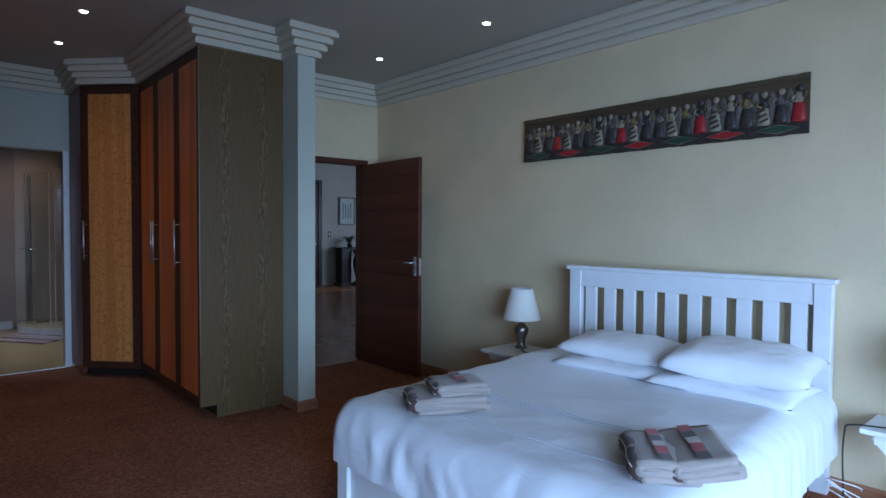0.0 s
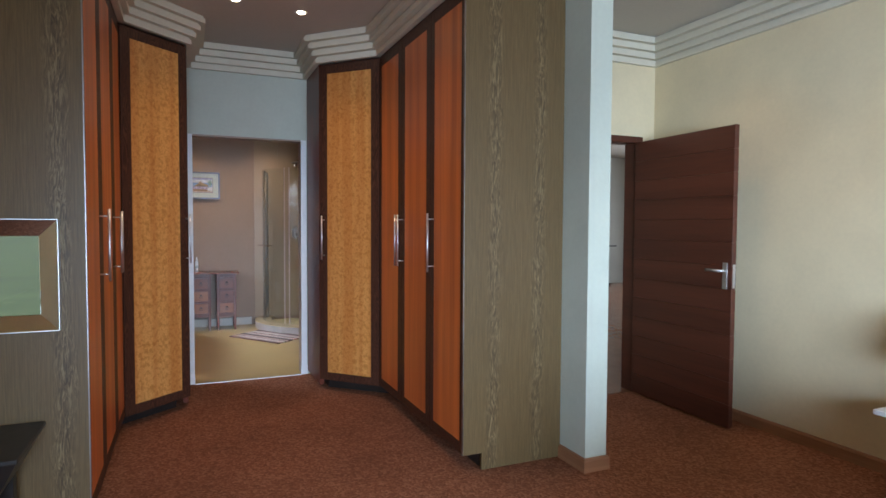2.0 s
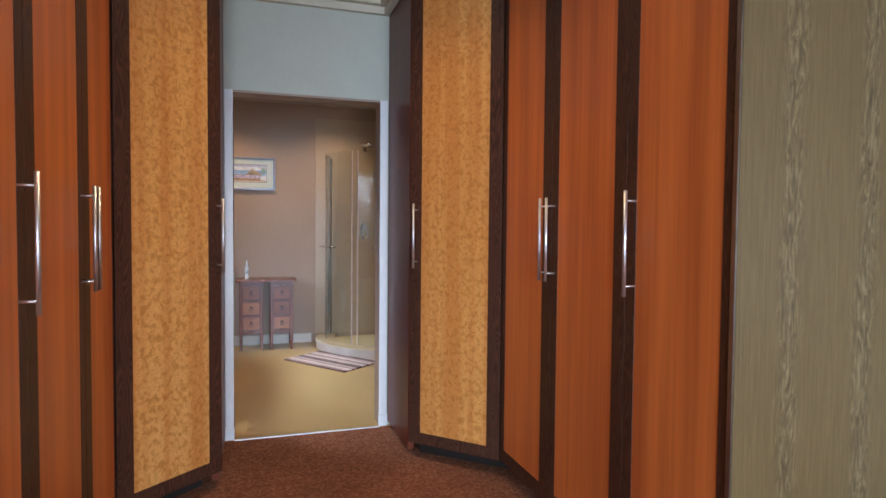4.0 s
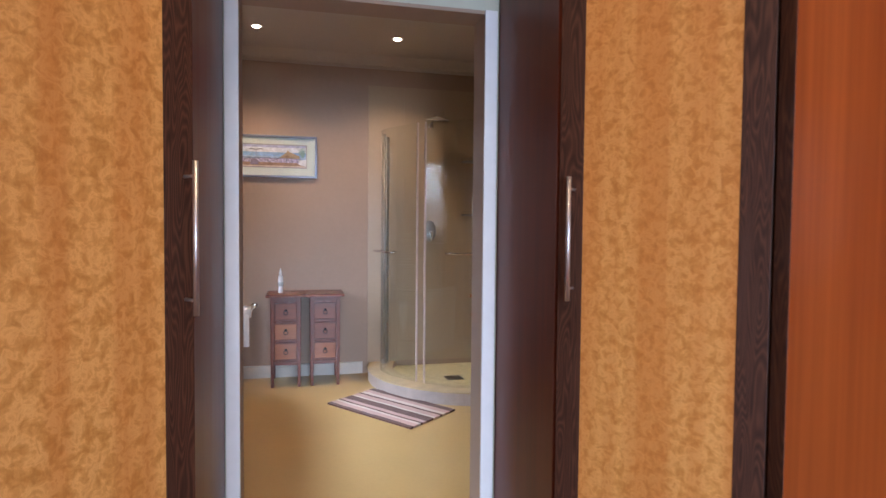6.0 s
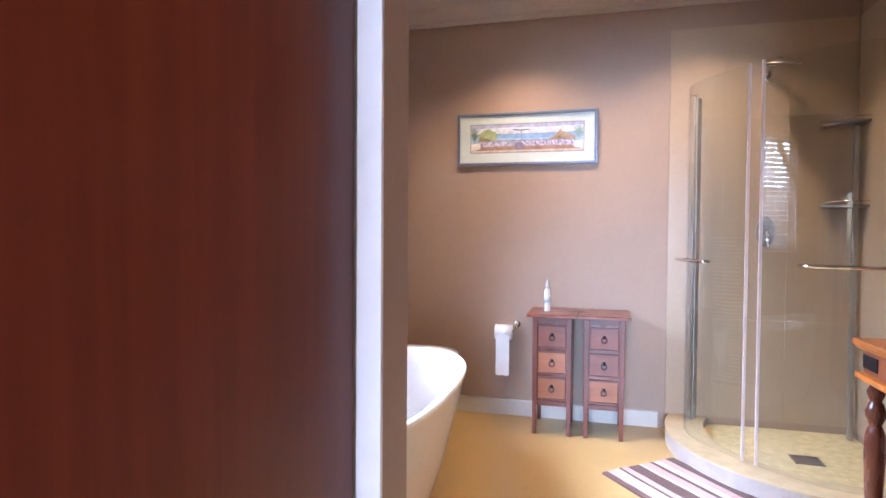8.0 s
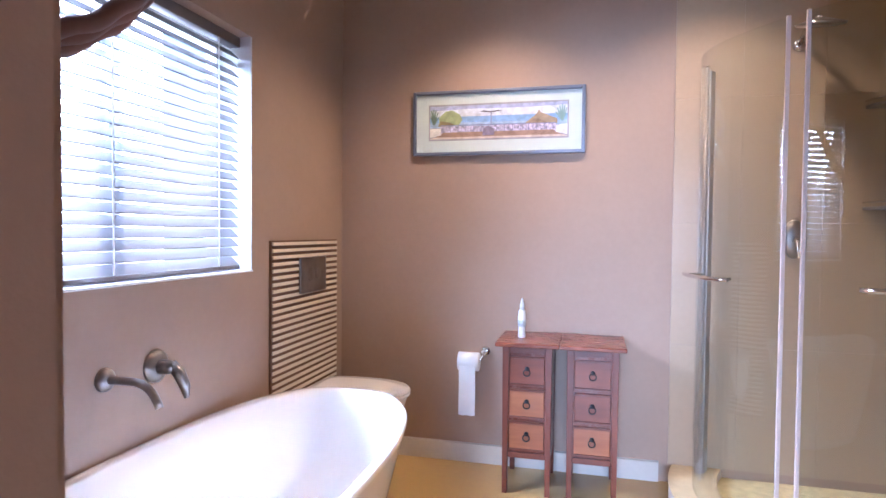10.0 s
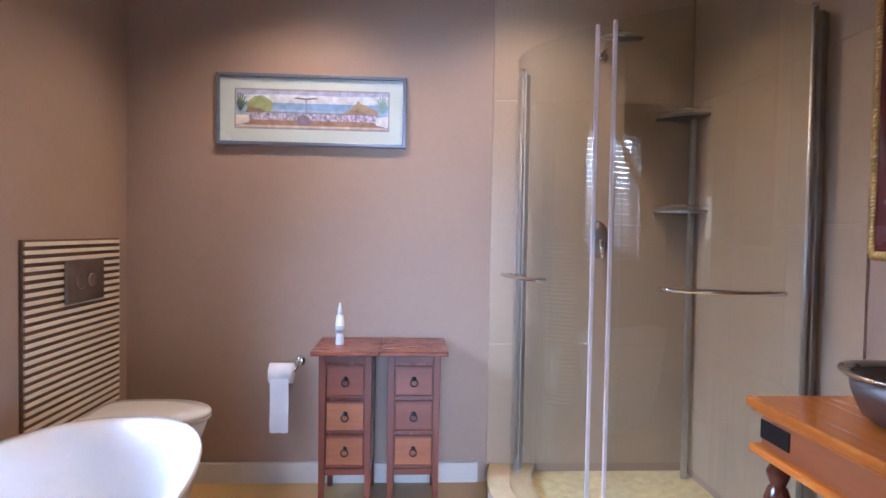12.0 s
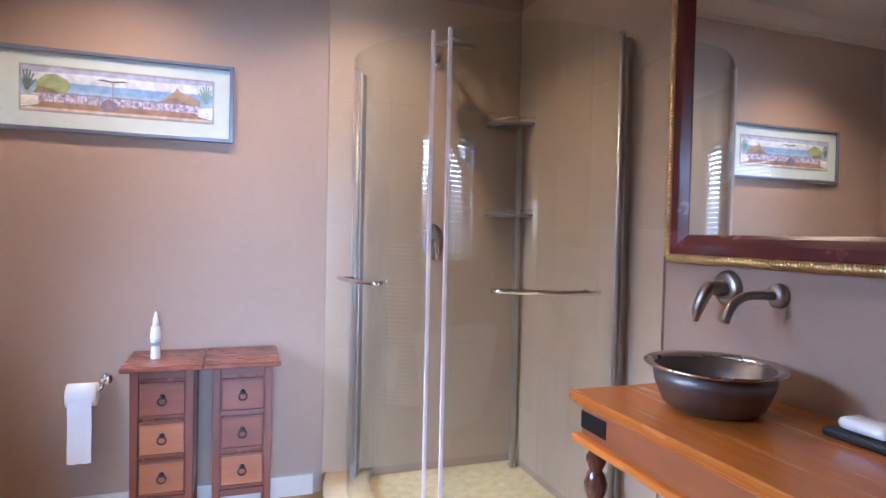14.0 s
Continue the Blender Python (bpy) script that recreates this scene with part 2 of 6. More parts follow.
BLACKWOOD = plain("black_wood", (0.02, 0.016, 0.014), 0.35)
LINEN = cotton("white_cotton", (0.80, 0.81, 0.84))
PILLOWCASE = cotton("white_pillowcase", (0.83, 0.83, 0.85))
TOWEL = weave("taupe_terry", (0.36, 0.305, 0.265), 260, 0.16, 0.95, 0.7)
TOWELDARK = weave("brown_terry", (0.085, 0.05, 0.042), 260, 0.16, 0.95, 0.7)
TOWELRED = weave("red_patch", (0.36, 0.05, 0.045), 260, 0.16, 0.95, 0.5)
TOWELPALE = weave("cream_patch", (0.62, 0.55, 0.50), 260, 0.1, 0.95, 0.5)
SHADE = weave("lamp_shade_fabric", (0.80, 0.77, 0.70), 500, 0.03, 0.8, 0.2)
SHADE.node_tree.nodes["Principled BSDF"].inputs["Subsurface Weight"].default_value = 0.0
MIRROR = Mat("mirror_silver", 0.0, 1.0).color((0.84, 0.87, 0.86)).m
GLASS = glass("shower_glass", (0.958, 0.981, 0.970))
PICGLASS = glass("picture_glass", (0.98, 0.99, 0.99))
BATHFLOOR = paint("ochre_floor_vinyl", (0.50, 0.33, 0.13), 0.30, 0.08, 1.2, 0.05)
HALLFLOOR = wood("hall_red_brown_floor", (0.20, 0.085, 0.045), (0.30, 0.14, 0.08), 0.22, (3, 3, 3))
TILE = paint("shower_wall_tile", (0.42, 0.32, 0.222), 0.28, 0.06, 1.8, 0.05)
CURBTILE = paint("curb_stone", (0.46, 0.38, 0.33), 0.35, 0.12, 9.0, 0.1)
SHOWERFLOOR = paint("shower_floor_pebble", (0.66, 0.55, 0.30), 0.35, 0.22, 22.0, 0.5)
CERAMIC = plain("white_ceramic", (0.88, 0.87, 0.86), 0.10, 0, 0.01)
CHERRY = wood("cherry_cabinet", (0.095, 0.018, 0.008), (0.155, 0.034, 0.014), 0.34, (30, 30, 1.6), coat=0.08)
CHERRYMID = wood("cherry_drawer_dark", (0.105, 0.020, 0.009), (0.205, 0.050, 0.020), 0.34, (4, 4, 26), coat=0.08)
CHERRYTOP = wood("cherry_top", (0.120, 0.026, 0.011), (0.215, 0.055, 0.024), 0.26, (26, 3, 26), coat=0.2)
CHERRYPALE = wood("cherry_drawer", (0.225, 0.060, 0.020), (0.360, 0.122, 0.044), 0.34, (4, 4, 30), coat=0.08)
HONEY = wood("honey_pine", (0.38, 0.090, 0.009), (0.70, 0.240, 0.034), 0.24, (2.0, 26, 26), coat=0.35)
TURNED = wood("turned_mahogany", (0.09, 0.022, 0.014), (0.17, 0.048, 0.026), 0.25, (20, 20, 3), coat=0.4)
IRON = plain("black_iron", (0.02, 0.02, 0.022), 0.45, 0.6)
MAHOG = plain("oxblood_lacquer", (0.105, 0.018, 0.017), 0.26, 0, 0.2, 6.0)
GOLD = plain("old_gold", (0.62, 0.45, 0.20), 0.32, 1.0, 0.15)
PAPER = plain("white_paper", (0.82, 0.82, 0.83), 0.8, 0, 0.03)
PLASTIC = plain("white_plastic", (0.80, 0.80, 0.80), 0.3, 0, 0.02)
BLACK = plain("black_rubber", (0.012, 0.012, 0.012), 0.5)
# backlit shade put into the slat colour, so stripes show against the window
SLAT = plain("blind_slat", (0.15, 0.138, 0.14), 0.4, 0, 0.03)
CURTAIN = weave("brown_curtain", (0.16, 0.075, 0.055), 300, 0.2, 0.8, 0.4)
STRIPTILE = plain("cream_tile_strip", (0.72, 0.64, 0.52), 0.3, 0, 0.05)
GROUT = paint("brown_backing", (0.17, 0.095, 0.06), 0.7, 0.1, 6.0, 0.2)
FRAMEBLUE = plain("blue_grey_frame", (0.16, 0.18, 0.24), 0.3, 0.4)
MATBOARD = plain("pale_mat_board", (0.60, 0.68, 0.68), 0.7, 0, 0.03)
BULB = glow("downlight_bulb", (1.0, 0.86, 0.62), 22.0)


# ---- building tools ----
def part(name, bm, material, parent=None, label="", smooth=False):
    if smooth:
        for f in bm.faces:
            f.smooth = True
    bmesh.ops.recalc_face_normals(bm, faces=bm.faces)
    me = bpy.data.meshes.new(name)
    bm.to_mesh(me)
    bm.free()
    me.materials.append(material)
    ob = new(name, me)
    if parent is not None:
        ob.parent = parent
        ob.matrix_parent_inverse = origin_of(parent).inverted()
    if label:
        ob["label"] = label
    return ob


def origin_of(ob):
    """World pose of a thing or part, whose meshes are laid out in world places."""
    if ob.parent is None:
        return ob.matrix_basis.copy()
    return origin_of(ob.parent) @ ob.matrix_parent_inverse @ ob.matrix_basis


def thing(name, place, label, category, group="", kind=""):
    ob = new(name)
    ob.empty_display_size = 0.1
    ob.matrix_basis = Matrix.Translation(place)
    return tagged(ob, label, category, group, kind)


def structure(name, bm, material, label, smooth=False):
    return tagged(part(name, bm, material, None, label, smooth), label, name.split("_")[0], "", "structure")


def box(bm, x0, x1, y0, y1, z0, z1, bevel=0.0, m=None):
    r = bmesh.ops.create_cube(bm, size=1.0)
    vs = r["verts"]
    bmesh.ops.scale(bm, vec=(abs(x1 - x0), abs(y1 - y0), abs(z1 - z0)), verts=vs)
    bmesh.ops.translate(bm, vec=((x0 + x1) / 2, (y0 + y1) / 2, (z0 + z1) / 2), verts=vs)
    if bevel:
        es = list({e for v in vs for e in v.link_edges})
        g = bmesh.ops.bevel(bm, geom=es, offset=bevel, segments=2, profile=0.5, affect="EDGES")
        vs = list({v for f in g["faces"] for v in f.verts} | {v for v in vs if v.is_valid})
    if m is not None:
        bmesh.ops.transform(bm, matrix=m, verts=[v for v in vs if v.is_valid])
    return bm


def boxes(*rows, bevel=0.0, m=None):
    bm = bmesh.new()
    for r in rows:
        box(bm, *r, bevel=bevel, m=m)
    return bm


def prism(pts, z0, z1, bm=None):
    bm = bm or bmesh.new()
    lo = [bm.verts.new((x, y, z0)) for x, y in pts]
    hi = [bm.verts.new((x, y, z1)) for x, y in pts]
    n = len(pts)
    bm.faces.new(lo[::-1])
    bm.faces.new(hi)
    for i in range(n):
        bm.faces.new((lo[i], lo[(i + 1) % n], hi[(i + 1) % n], hi[i]))
    return bm


def lathe(profile, place, seg=28, bm=None, m=None, ring=False):
    """Turn (radius, height) rows round an upright axis at place."""
    bm = bm or bmesh.new()
    rings = []
    for r, z in profile:
        rings.append([bm.verts.new((r * math.cos(a), r * math.sin(a), z)) for a in (2 * math.pi * k / seg for k in range(seg))])
    for a, b in zip(rings, rings[1:] + (rings[:1] if ring else [])):
        for k in range(seg):
            bm.faces.new((a[k], a[(k + 1) % seg], b[(k + 1) % seg], b[k]))
    if not ring:
        bm.faces.new(rings[0][::-1])
        bm.faces.new(rings[-1])
    t = Matrix.Translation(place) @ (m or Matrix())
    bmesh.ops.transform(bm, matrix=t, verts=[v for ring in rings for v in ring])
    return bm


def tube(points, radius, seg=10, bm=None, closed=False):
    bm = bm or bmesh.new()
    pts = [Vector(p) for p in points]
    n = len(pts)
    radii = radius if isinstance(radius, (list, tuple)) else [radius] * n
    rings = []
    side = None
    for i, p in enumerate(pts):
        a, b = (pts[(i - 1) % n], pts[(i + 1) % n]) if closed else (pts[max(i - 1, 0)], pts[min(i + 1, n - 1)])
        d = (b - a).normalized()
        if side is None:
            side = d.orthogonal().normalized()
        side = (side - d * side.dot(d)).normalized()
        up = d.cross(side)
        rings.append([bm.verts.new(p + radii[i] * (math.cos(t) * side + math.sin(t) * up)) for t in (2 * math.pi * k / seg for k in range(seg))])
    pairs = list(zip(rings, rings[1:])) + ([(rings[-1], rings[0])] if closed else [])
    for a, b in pairs:
        for k in range(seg):
            bm.faces.new((a[k], a[(k + 1) % seg], b[(k + 1) % seg], b[k]))
    if not closed:
        bm.faces.new(rings[0][::-1])
        bm.faces.new(rings[-1])
    return bm


def rod(p, q, r, seg=12, bm=None):
    return tube([p, q], r, seg, bm)


def sheet(f, nu, nv, closed_u=False, bm=None):
    """A grid mesh through the points f(i, j)."""
    bm = bm or bmesh.new()
    g = [[bm.verts.new(f(i, j)) for j in range(nv)] for i in range(nu)]
    for i in range(nu if closed_u else nu - 1):
        for j in range(nv - 1):
            k = (i + 1) % nu
            bm.faces.new((g[i][j], g[k][j], g[k][j + 1], g[i][j + 1]))
    return bm


def sweep(path, profile, bm=None):
    """Sweep (out, z) rows along a plan polyline, mitred; out is to the left of the walk along it."""
    bm = bm or bmesh.new()
    pts = [Vector(p) for p in path]
    rings = []
    for i, p in enumerate(pts):
        d0 = (p - pts[i - 1]).normalized() if i else None
        d1 = (pts[i + 1] - p).normalized() if i < len(pts) - 1 else None
        n0 = Vector((-d0.y, d0.x)) if d0 else None
        n1 = Vector((-d1.y, d1.x)) if d1 else None
        if d0 and d1:
            n = (n0 + n1).normalized()
            n = n / max(0.35, n.dot(n0))
        else:
            n = n0 or n1
        rings.append([bm.verts.new((p.x + n.x * o, p.y + n.y * o, z)) for o, z in profile])
    k = len(profile)
    for a, b in zip(rings, rings[1:]):
        for j in range(k):
            bm.faces.new((a[j], a[(j + 1) % k], b[(j + 1) % k], b[j]))
    bm.faces.new(rings[0])
    bm.faces.new(rings[-1][::-1])
    return bm


def bez(a, b, c, d, n=12):
    a, b, c, d = Vector(a), Vector(b), Vector(c), Vector(d)
    return [a * (1 - t) ** 3 + 3 * b * t * (1 - t) ** 2 + 3 * c * t * t * (1 - t) + d * t ** 3 for t in (k / n for k in range(n + 1))]


# ---- setting ----
BED_Y, HALL_X, PASS_X, BATH_X0 = 3.975, -4.807, -6.417, -6.557
PIC_X, WIN_Y, VAN_Y = -9.405, -0.565, 2.29
EAST_X, SOUTH_Y, CEIL_Z = 2.8, -2.6, 2.88
FRONT_R, FRONT_L = 1.80, 0.02

structure("floor_bedroom", prism([(EAST_X, SOUTH_Y), (EAST_X, BED_Y), (HALL_X, BED_Y), (HALL_X, 2.5), (PASS_X + 0.03, 2.5), (PASS_X + 0.03, SOUTH_Y)], -0.12, 0.0), CARPET,
          "red-brown looped pile carpet across bedroom and dressing passage")
structure("floor_bathroom", boxes((PIC_X - 0.1, PASS_X + 0.024, WIN_Y - 0.1, VAN_Y + 0.1, -0.12, 0.0)), BATHFLOOR, "glossy ochre yellow bathroom floor")
structure("trim_threshold", boxes((PASS_X + 0.022, PASS_X + 0.04, 0.46, 1.357, -0.01, 0.006), bevel=0.002), STEEL, "thin metal strip between carpet and bathroom floor")
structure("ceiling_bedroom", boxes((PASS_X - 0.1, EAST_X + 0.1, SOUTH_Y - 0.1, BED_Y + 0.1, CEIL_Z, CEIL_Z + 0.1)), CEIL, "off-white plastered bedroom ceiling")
structure("wall_bed", boxes((HALL_X - 0.13, EAST_X + 0.15, BED_Y, BED_Y + 0.15, -0.1, CEIL_Z)), WALL, "cream mottled wall behind the bed")
# nook end takes the cream toned for cool shade
structure("wall_nook", boxes((HALL_X, -3.63, 2.437, 2.58, -0.1, CEIL_Z)), COOLSHADEWALL, "cream wall end beside the wardrobe, coloured as in cool shade")
structure("wall_hall_door", boxes((HALL_X - 0.13, HALL_X, 2.437, 2.83, -0.1, CEIL_Z), (HALL_X - 0.13, HALL_X, 3.85, BED_Y, -0.1, CEIL_Z),
                                  (HALL_X - 0.13, HALL_X, 2.83, 3.85, 2.10, CEIL_Z)), WALL, "cream wall with the hall doorway through it")
# same shade-toned cream round the bathroom doorway
structure("wall_passage", boxes((PASS_X, PASS_X - 0.14, SOUTH_Y, 0.448, -0.1, CEIL_Z), (PASS_X, PASS_X - 0.14, 1.368, 2.6, -0.1, CEIL_Z),
                                (PASS_X, PASS_X - 0.14, 0.448, 1.368, 2.132, CEIL_Z)), COOLSHADEWALL, "cream wall with the bathroom doorway, coloured as in cool shade")
structure("wall_wardrobe_back", boxes((PASS_X, HALL_X - 0.13, 2.437, 2.58, -0.1, CEIL_Z)), WALL, "cream wall behind the wardrobes")
structure("wall_south", boxes((PASS_X, EAST_X + 0.15, SOUTH_Y - 0.15, SOUTH_Y, -0.1, CEIL_Z)), WALL, "cream bedroom wall opposite the bed")
structure("wall_left_wardrobe_back", boxes((PASS_X, -3.87, -0.72, -0.60, -0.1, CEIL_Z)), WALL, "cream wall behind the second wardrobe")
structure("wall_east", boxes((EAST_X, EAST_X + 0.15, SOUTH_Y, -2.45, -0.1, CEIL_Z), (EAST_X, EAST_X + 0.15, 2.5, BED_Y, -0.1, CEIL_Z),
                             (EAST_X, EAST_X + 0.15, -2.45, 2.5, 2.2, CEIL_Z)), WALL, "cream wall with the wide glazed opening")


def window_frames(name, label, x0, x1, y0, y1, z0, z1, along, panes, fm=BLACKWOOD):
    """Framed glazing in an opening; along is the axis that the panes follow."""
    w = thing(name, ((x0 + x1) / 2, (y0 + y1) / 2, z0), label, "window", "", "structure")
    b = 0.05
    if along == "y":
        part("window_frame", boxes((x0, x1, y0, y1, z0, z0 + b), (x0, x1, y0, y1, z1 - b, z1), (x0, x1, y0, y0 + b, z0 + b, z1 - b), (x0, x1, y1 - b, y1, z0 + b, z1 - b)), fm, w)
        step = (y1 - y0 - b) / panes
        for k in range(panes):
            a = y0 + b / 2 + k * step
            if k:
                part("mullion", boxes((x0, x1, a - b / 2, a + b / 2, z0 + b, z1 - b)), fm, w)
            p = part("pane", boxes(((x0 + x1) / 2 - 0.003, (x0 + x1) / 2 + 0.003, a + b / 2, a + step - b / 2, z0 + b, z1 - b)), PICGLASS, w)
            p.visible_shadow = False
    else:
        part("window_frame", boxes((x0, x1, y0, y1, z0, z0 + b), (x0, x1, y0, y1, z1 - b, z1), (x0, x0 + b, y0, y1, z0 + b, z1 - b), (x1 - b, x1, y0, y1, z0 + b, z1 - b)), fm, w)
        step = (x1 - x0 - b) / panes
        for k in range(panes):
            a = x0 + b / 2 + k * step
            if k:
                part("mullion", boxes((a - b / 2, a + b / 2, y0, y1, z0 + b, z1 - b)), fm, w)
            p = part("pane", boxes((a + b / 2, a + step - b / 2, (y0 + y1) / 2 - 0.003, (y0 + y1) / 2 + 0.003, z0 + b, z1 - b)), PICGLASS, w)
            p.visible_shadow = False
    return w


window_frames("window_1", "wide dark-framed sliding glass doors", EAST_X + 0.06, EAST_X + 0.12, -2.45, 2.5, 0.0, 2.2, "y", 4)

# stepped cornice round the bedroom, the wardrobes and the passage
STEPS = [(0.0, 2.675)]
for k in range(4):
    STEPS += [(0.035 + 0.032 * k, 2.675 + 0.0505 * k), (0.035 + 0.032 * k, 2.675 + 0.0505 * k + 0.034), (0.022 + 0.032 * k, 2.675 + 0.0505 * k + 0.034), (0.022 + 0.032 * k, 2.675 + 0.0505 * k + 0.0505)]
STEPS[-1] = (STEPS[-1][0], CEIL_Z - 0.001)
STEPS += [(0.0, CEIL_Z - 0.001)]
ROUND = [(EAST_X, BED_Y), (HALL_X, BED_Y), (HALL_X, 2.58), (-3.63, 2.58), (-3.63, 2.437), (-3.87, 2.437), (-3.87, FRONT_R), (-5.425, FRONT_R), (-5.83, 1.412), (PASS_X, 1.412),
         (PASS_X, 0.42), (-5.71, 0.42), (-5.345, FRONT_L), (-3.87, FRONT_L), (-3.87, -0.72), (-3.87, SOUTH_Y), (EAST_X, SOUTH_Y)]
structure("trim_cornice", sweep(ROUND, STEPS), CORNICE, "stepped white plaster cornice under the ceiling")
structure("wall_dressing_end", boxes((-3.99, -3.87, SOUTH_Y, -0.72, -0.1, CEIL_Z)), WALL, "cream wall beside the dressing passage")

SKIRT_P = [(0.0, 0.0), (0.016, 0.0), (0.016, 0.062), (0.010, 0.074), (0.0, 0.078)]
structure("baseboard_bedroom", sweep([(EAST_X, BED_Y), (HALL_X + 0.02, BED_Y)], SKIRT_P), SKIRT, "brown wooden skirting board")
structure("baseboard_nook", sweep([(HALL_X + 0.02, 2.58), (-3.63, 2.58), (-3.63, 2.437), (-3.868, 2.437)], SKIRT_P), SKIRT, "pale brown skirting round the wall end")
BATHSKIRT = [(0.0, 0.0), (0.014, 0.0), (0.014, 0.10), (0.0, 0.105)]

# hall beyond the bedroom door
structure("floor_hall", boxes((-12.6, HALL_X - 0.02, 2.58, 10.6, -0.12, -0.004)), HALLFLOOR, "polished red-brown hall floor")
structure("wall_hall_far", boxes((-12.55, -12.4, 2.4, 10.6, -0.1, 3.3)), HALLWALL, "pale wall at the far end of the hall")
# opening left for the hall window that is added out of view
structure("wall_hall_north", boxes((-12.4, -10.6, 10.45, 10.6, -0.1, 3.3), (-7.4, HALL_X, 10.45, 10.6, -0.1, 3.3), (-10.6, -7.4, 10.45, 10.6, -0.1, 0.7), (-10.6, -7.4, 10.45, 10.6, 2.4, 3.3)), HALLWALL,
          "pale hall wall with the added unseen window")
structure("wall_hall_south", boxes((-12.4, PASS_X, 2.44, 2.58, -0.1, 3.3)), HALLWALL, "pale hall wall")
structure("wall_hall_east", boxes((HALL_X - 0.13, HALL_X, BED_Y + 0.15, 10.45, -0.1, 3.3)), HALLWALL, "pale hall wall beside the bedroom")
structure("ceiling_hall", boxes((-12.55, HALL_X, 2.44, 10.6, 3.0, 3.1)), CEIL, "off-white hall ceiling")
# unseen window, added only to give the hall its light
window_frames("window_2_unseen", "dark-framed hall window added out of view for light", -10.6, -7.4, 10.5, 10.56, 0.7, 2.4, "x", 3)

# outside
structure("ground", boxes((-400, 400, -400, 400, -0.5, -0.3)), plain("lawn", (0.07, 0.10, 0.035), 0.9, 0, 0.3, 0.6), "flat green garden ground")

# bathroom shell
structure("wall_picture", boxes((PIC_X - 0.15, PIC_X, WIN_Y - 0.2, VAN_Y + 0.15, -0.1, 2.76)), BATHWALL, "taupe painted bathroom wall")
structure("wall_vanity", boxes((PIC_X, BATH_X0, VAN_Y, VAN_Y + 0.15, -0.1, 2.76)), BATHWALL, "taupe painted wall behind the washstand")
WX0, WX1, WZ0, WZ1 = -8.46, -7.25, 1.10, 2.095
structure("wall_window", boxes((PIC_X, WX0, WIN_Y - 0.2, WIN_Y, -0.1, 2.76), (WX1, BATH_X0, WIN_Y - 0.2, WIN_Y, -0.1, 2.76), (WX0, WX1, WIN_Y - 0.2, WIN_Y, -0.1, WZ0), (WX0, WX1, WIN_Y - 0.2, WIN_Y, WZ1, 2.76)),
          BATHWALL, "warm brown bathroom wall with the window")
structure("wall_bath_door", boxes((BATH_X0 - 0.012, BATH_X0, WIN_Y, 0.45, 0.0, 2.76), (BATH_X0 - 0.012, BATH_X0, 1.367, VAN_Y, 0.0, 2.76), (BATH_X0 - 0.012, BATH_X0, 0.45, 1.367, 2.14, 2.76)), BATHWALL,
          "taupe bathroom face of the doorway wall")
structure("ceiling_bathroom", boxes((PIC_X - 0.15, BATH_X0 + 0.02, WIN_Y - 0.2, VAN_Y + 0.15, 2.76, 2.86)), paint("bath_ceiling_paint", (0.48, 0.41, 0.35), 0.7, 0.05, 1.0, 0.1), "off-white bathroom ceiling")
COVE = [(0.0, 2.665), (0.018, 2.665), (0.022, 2.69), (0.05, 2.70), (0.085, 2.73), (0.10, 2.745), (0.12, 2.7585), (0.0, 2.7585)]
structure("trim_bath_cornice", sweep([(BATH_X0 - 0.012, VAN_Y), (PIC_X, VAN_Y), (PIC_X, WIN_Y), (BATH_X0 - 0.012, WIN_Y)], COVE), paint("bath_cornice_paint", (0.47, 0.40, 0.34), 0.6, 0.05, 2.0, 0.1), "moulded plaster cornice in the bathroom")
structure("baseboard_bathroom", sweep([(PIC_X, 1.20), (PIC_X, WIN_Y)], BATHSKIRT), paint("skirting_tile", (0.62, 0.58, 0.52), 0.35, 0.05), "pale tiled skirting in the bathroom")

# white door lining of the bathroom doorway
lining = thing("door_1", (PASS_X, 0.92, 0), "white painted lining of the open bathroom doorway", "door frame", "", "structure")
part("reveal", boxes((BATH_X0, PASS_X - 0.001, 0.448, 0.456, 0.0, 2.120)), BATHWALL, lining, "taupe painted reveal")
part("reveal", boxes((BATH_X0, PASS_X - 0.001, 1.360, 1.368, 0.0, 2.120)), BATHWALL, lining, "taupe painted reveal")
part("architrave", boxes((PASS_X, PASS_X + 0.014, 0.409, 0.457, 0.0, 2.13), bevel=0.002), WHITE, lining)
part("architrave", boxes((PASS_X, PASS_X + 0.014, 1.359, 1.408, 0.0, 2.13), bevel=0.002), WHITE, lining)
part("head", boxes((BATH_X0, PASS_X - 0.001, 0.456, 1.360, 2.118, 2.132)), BATHWALL, lining)
part("plinth_block", boxes((PASS_X, PASS_X + 0.022, 0.405, 0.460, 0.0, 0.075), bevel=0.002), WHITE, lining)
part("plinth_block", boxes((PASS_X, PASS_X + 0.022, 1.356, 1.413, 0.0, 0.075), bevel=0.002), WHITE, lining)


# ---- dressing passage ----
def bar_handle(parent, x, y, nx, ny, z0=1.086, z1=1.444):
    """A round steel bar on two posts, standing off a door face at (x, y) with normal (nx, ny)."""
    o = 0.042
    bm = rod((x + nx * o, y + ny * o, z0), (x + nx * o, y + ny * o, z1), 0.0065)
    for z in (z0 + 0.035, z1 - 0.035):
        rod((x, y, z), (x + nx * o, y + ny * o, z), 0.004, 8, bm)
    part("handle", bm, STEEL, parent, "brushed steel bar handle", True)


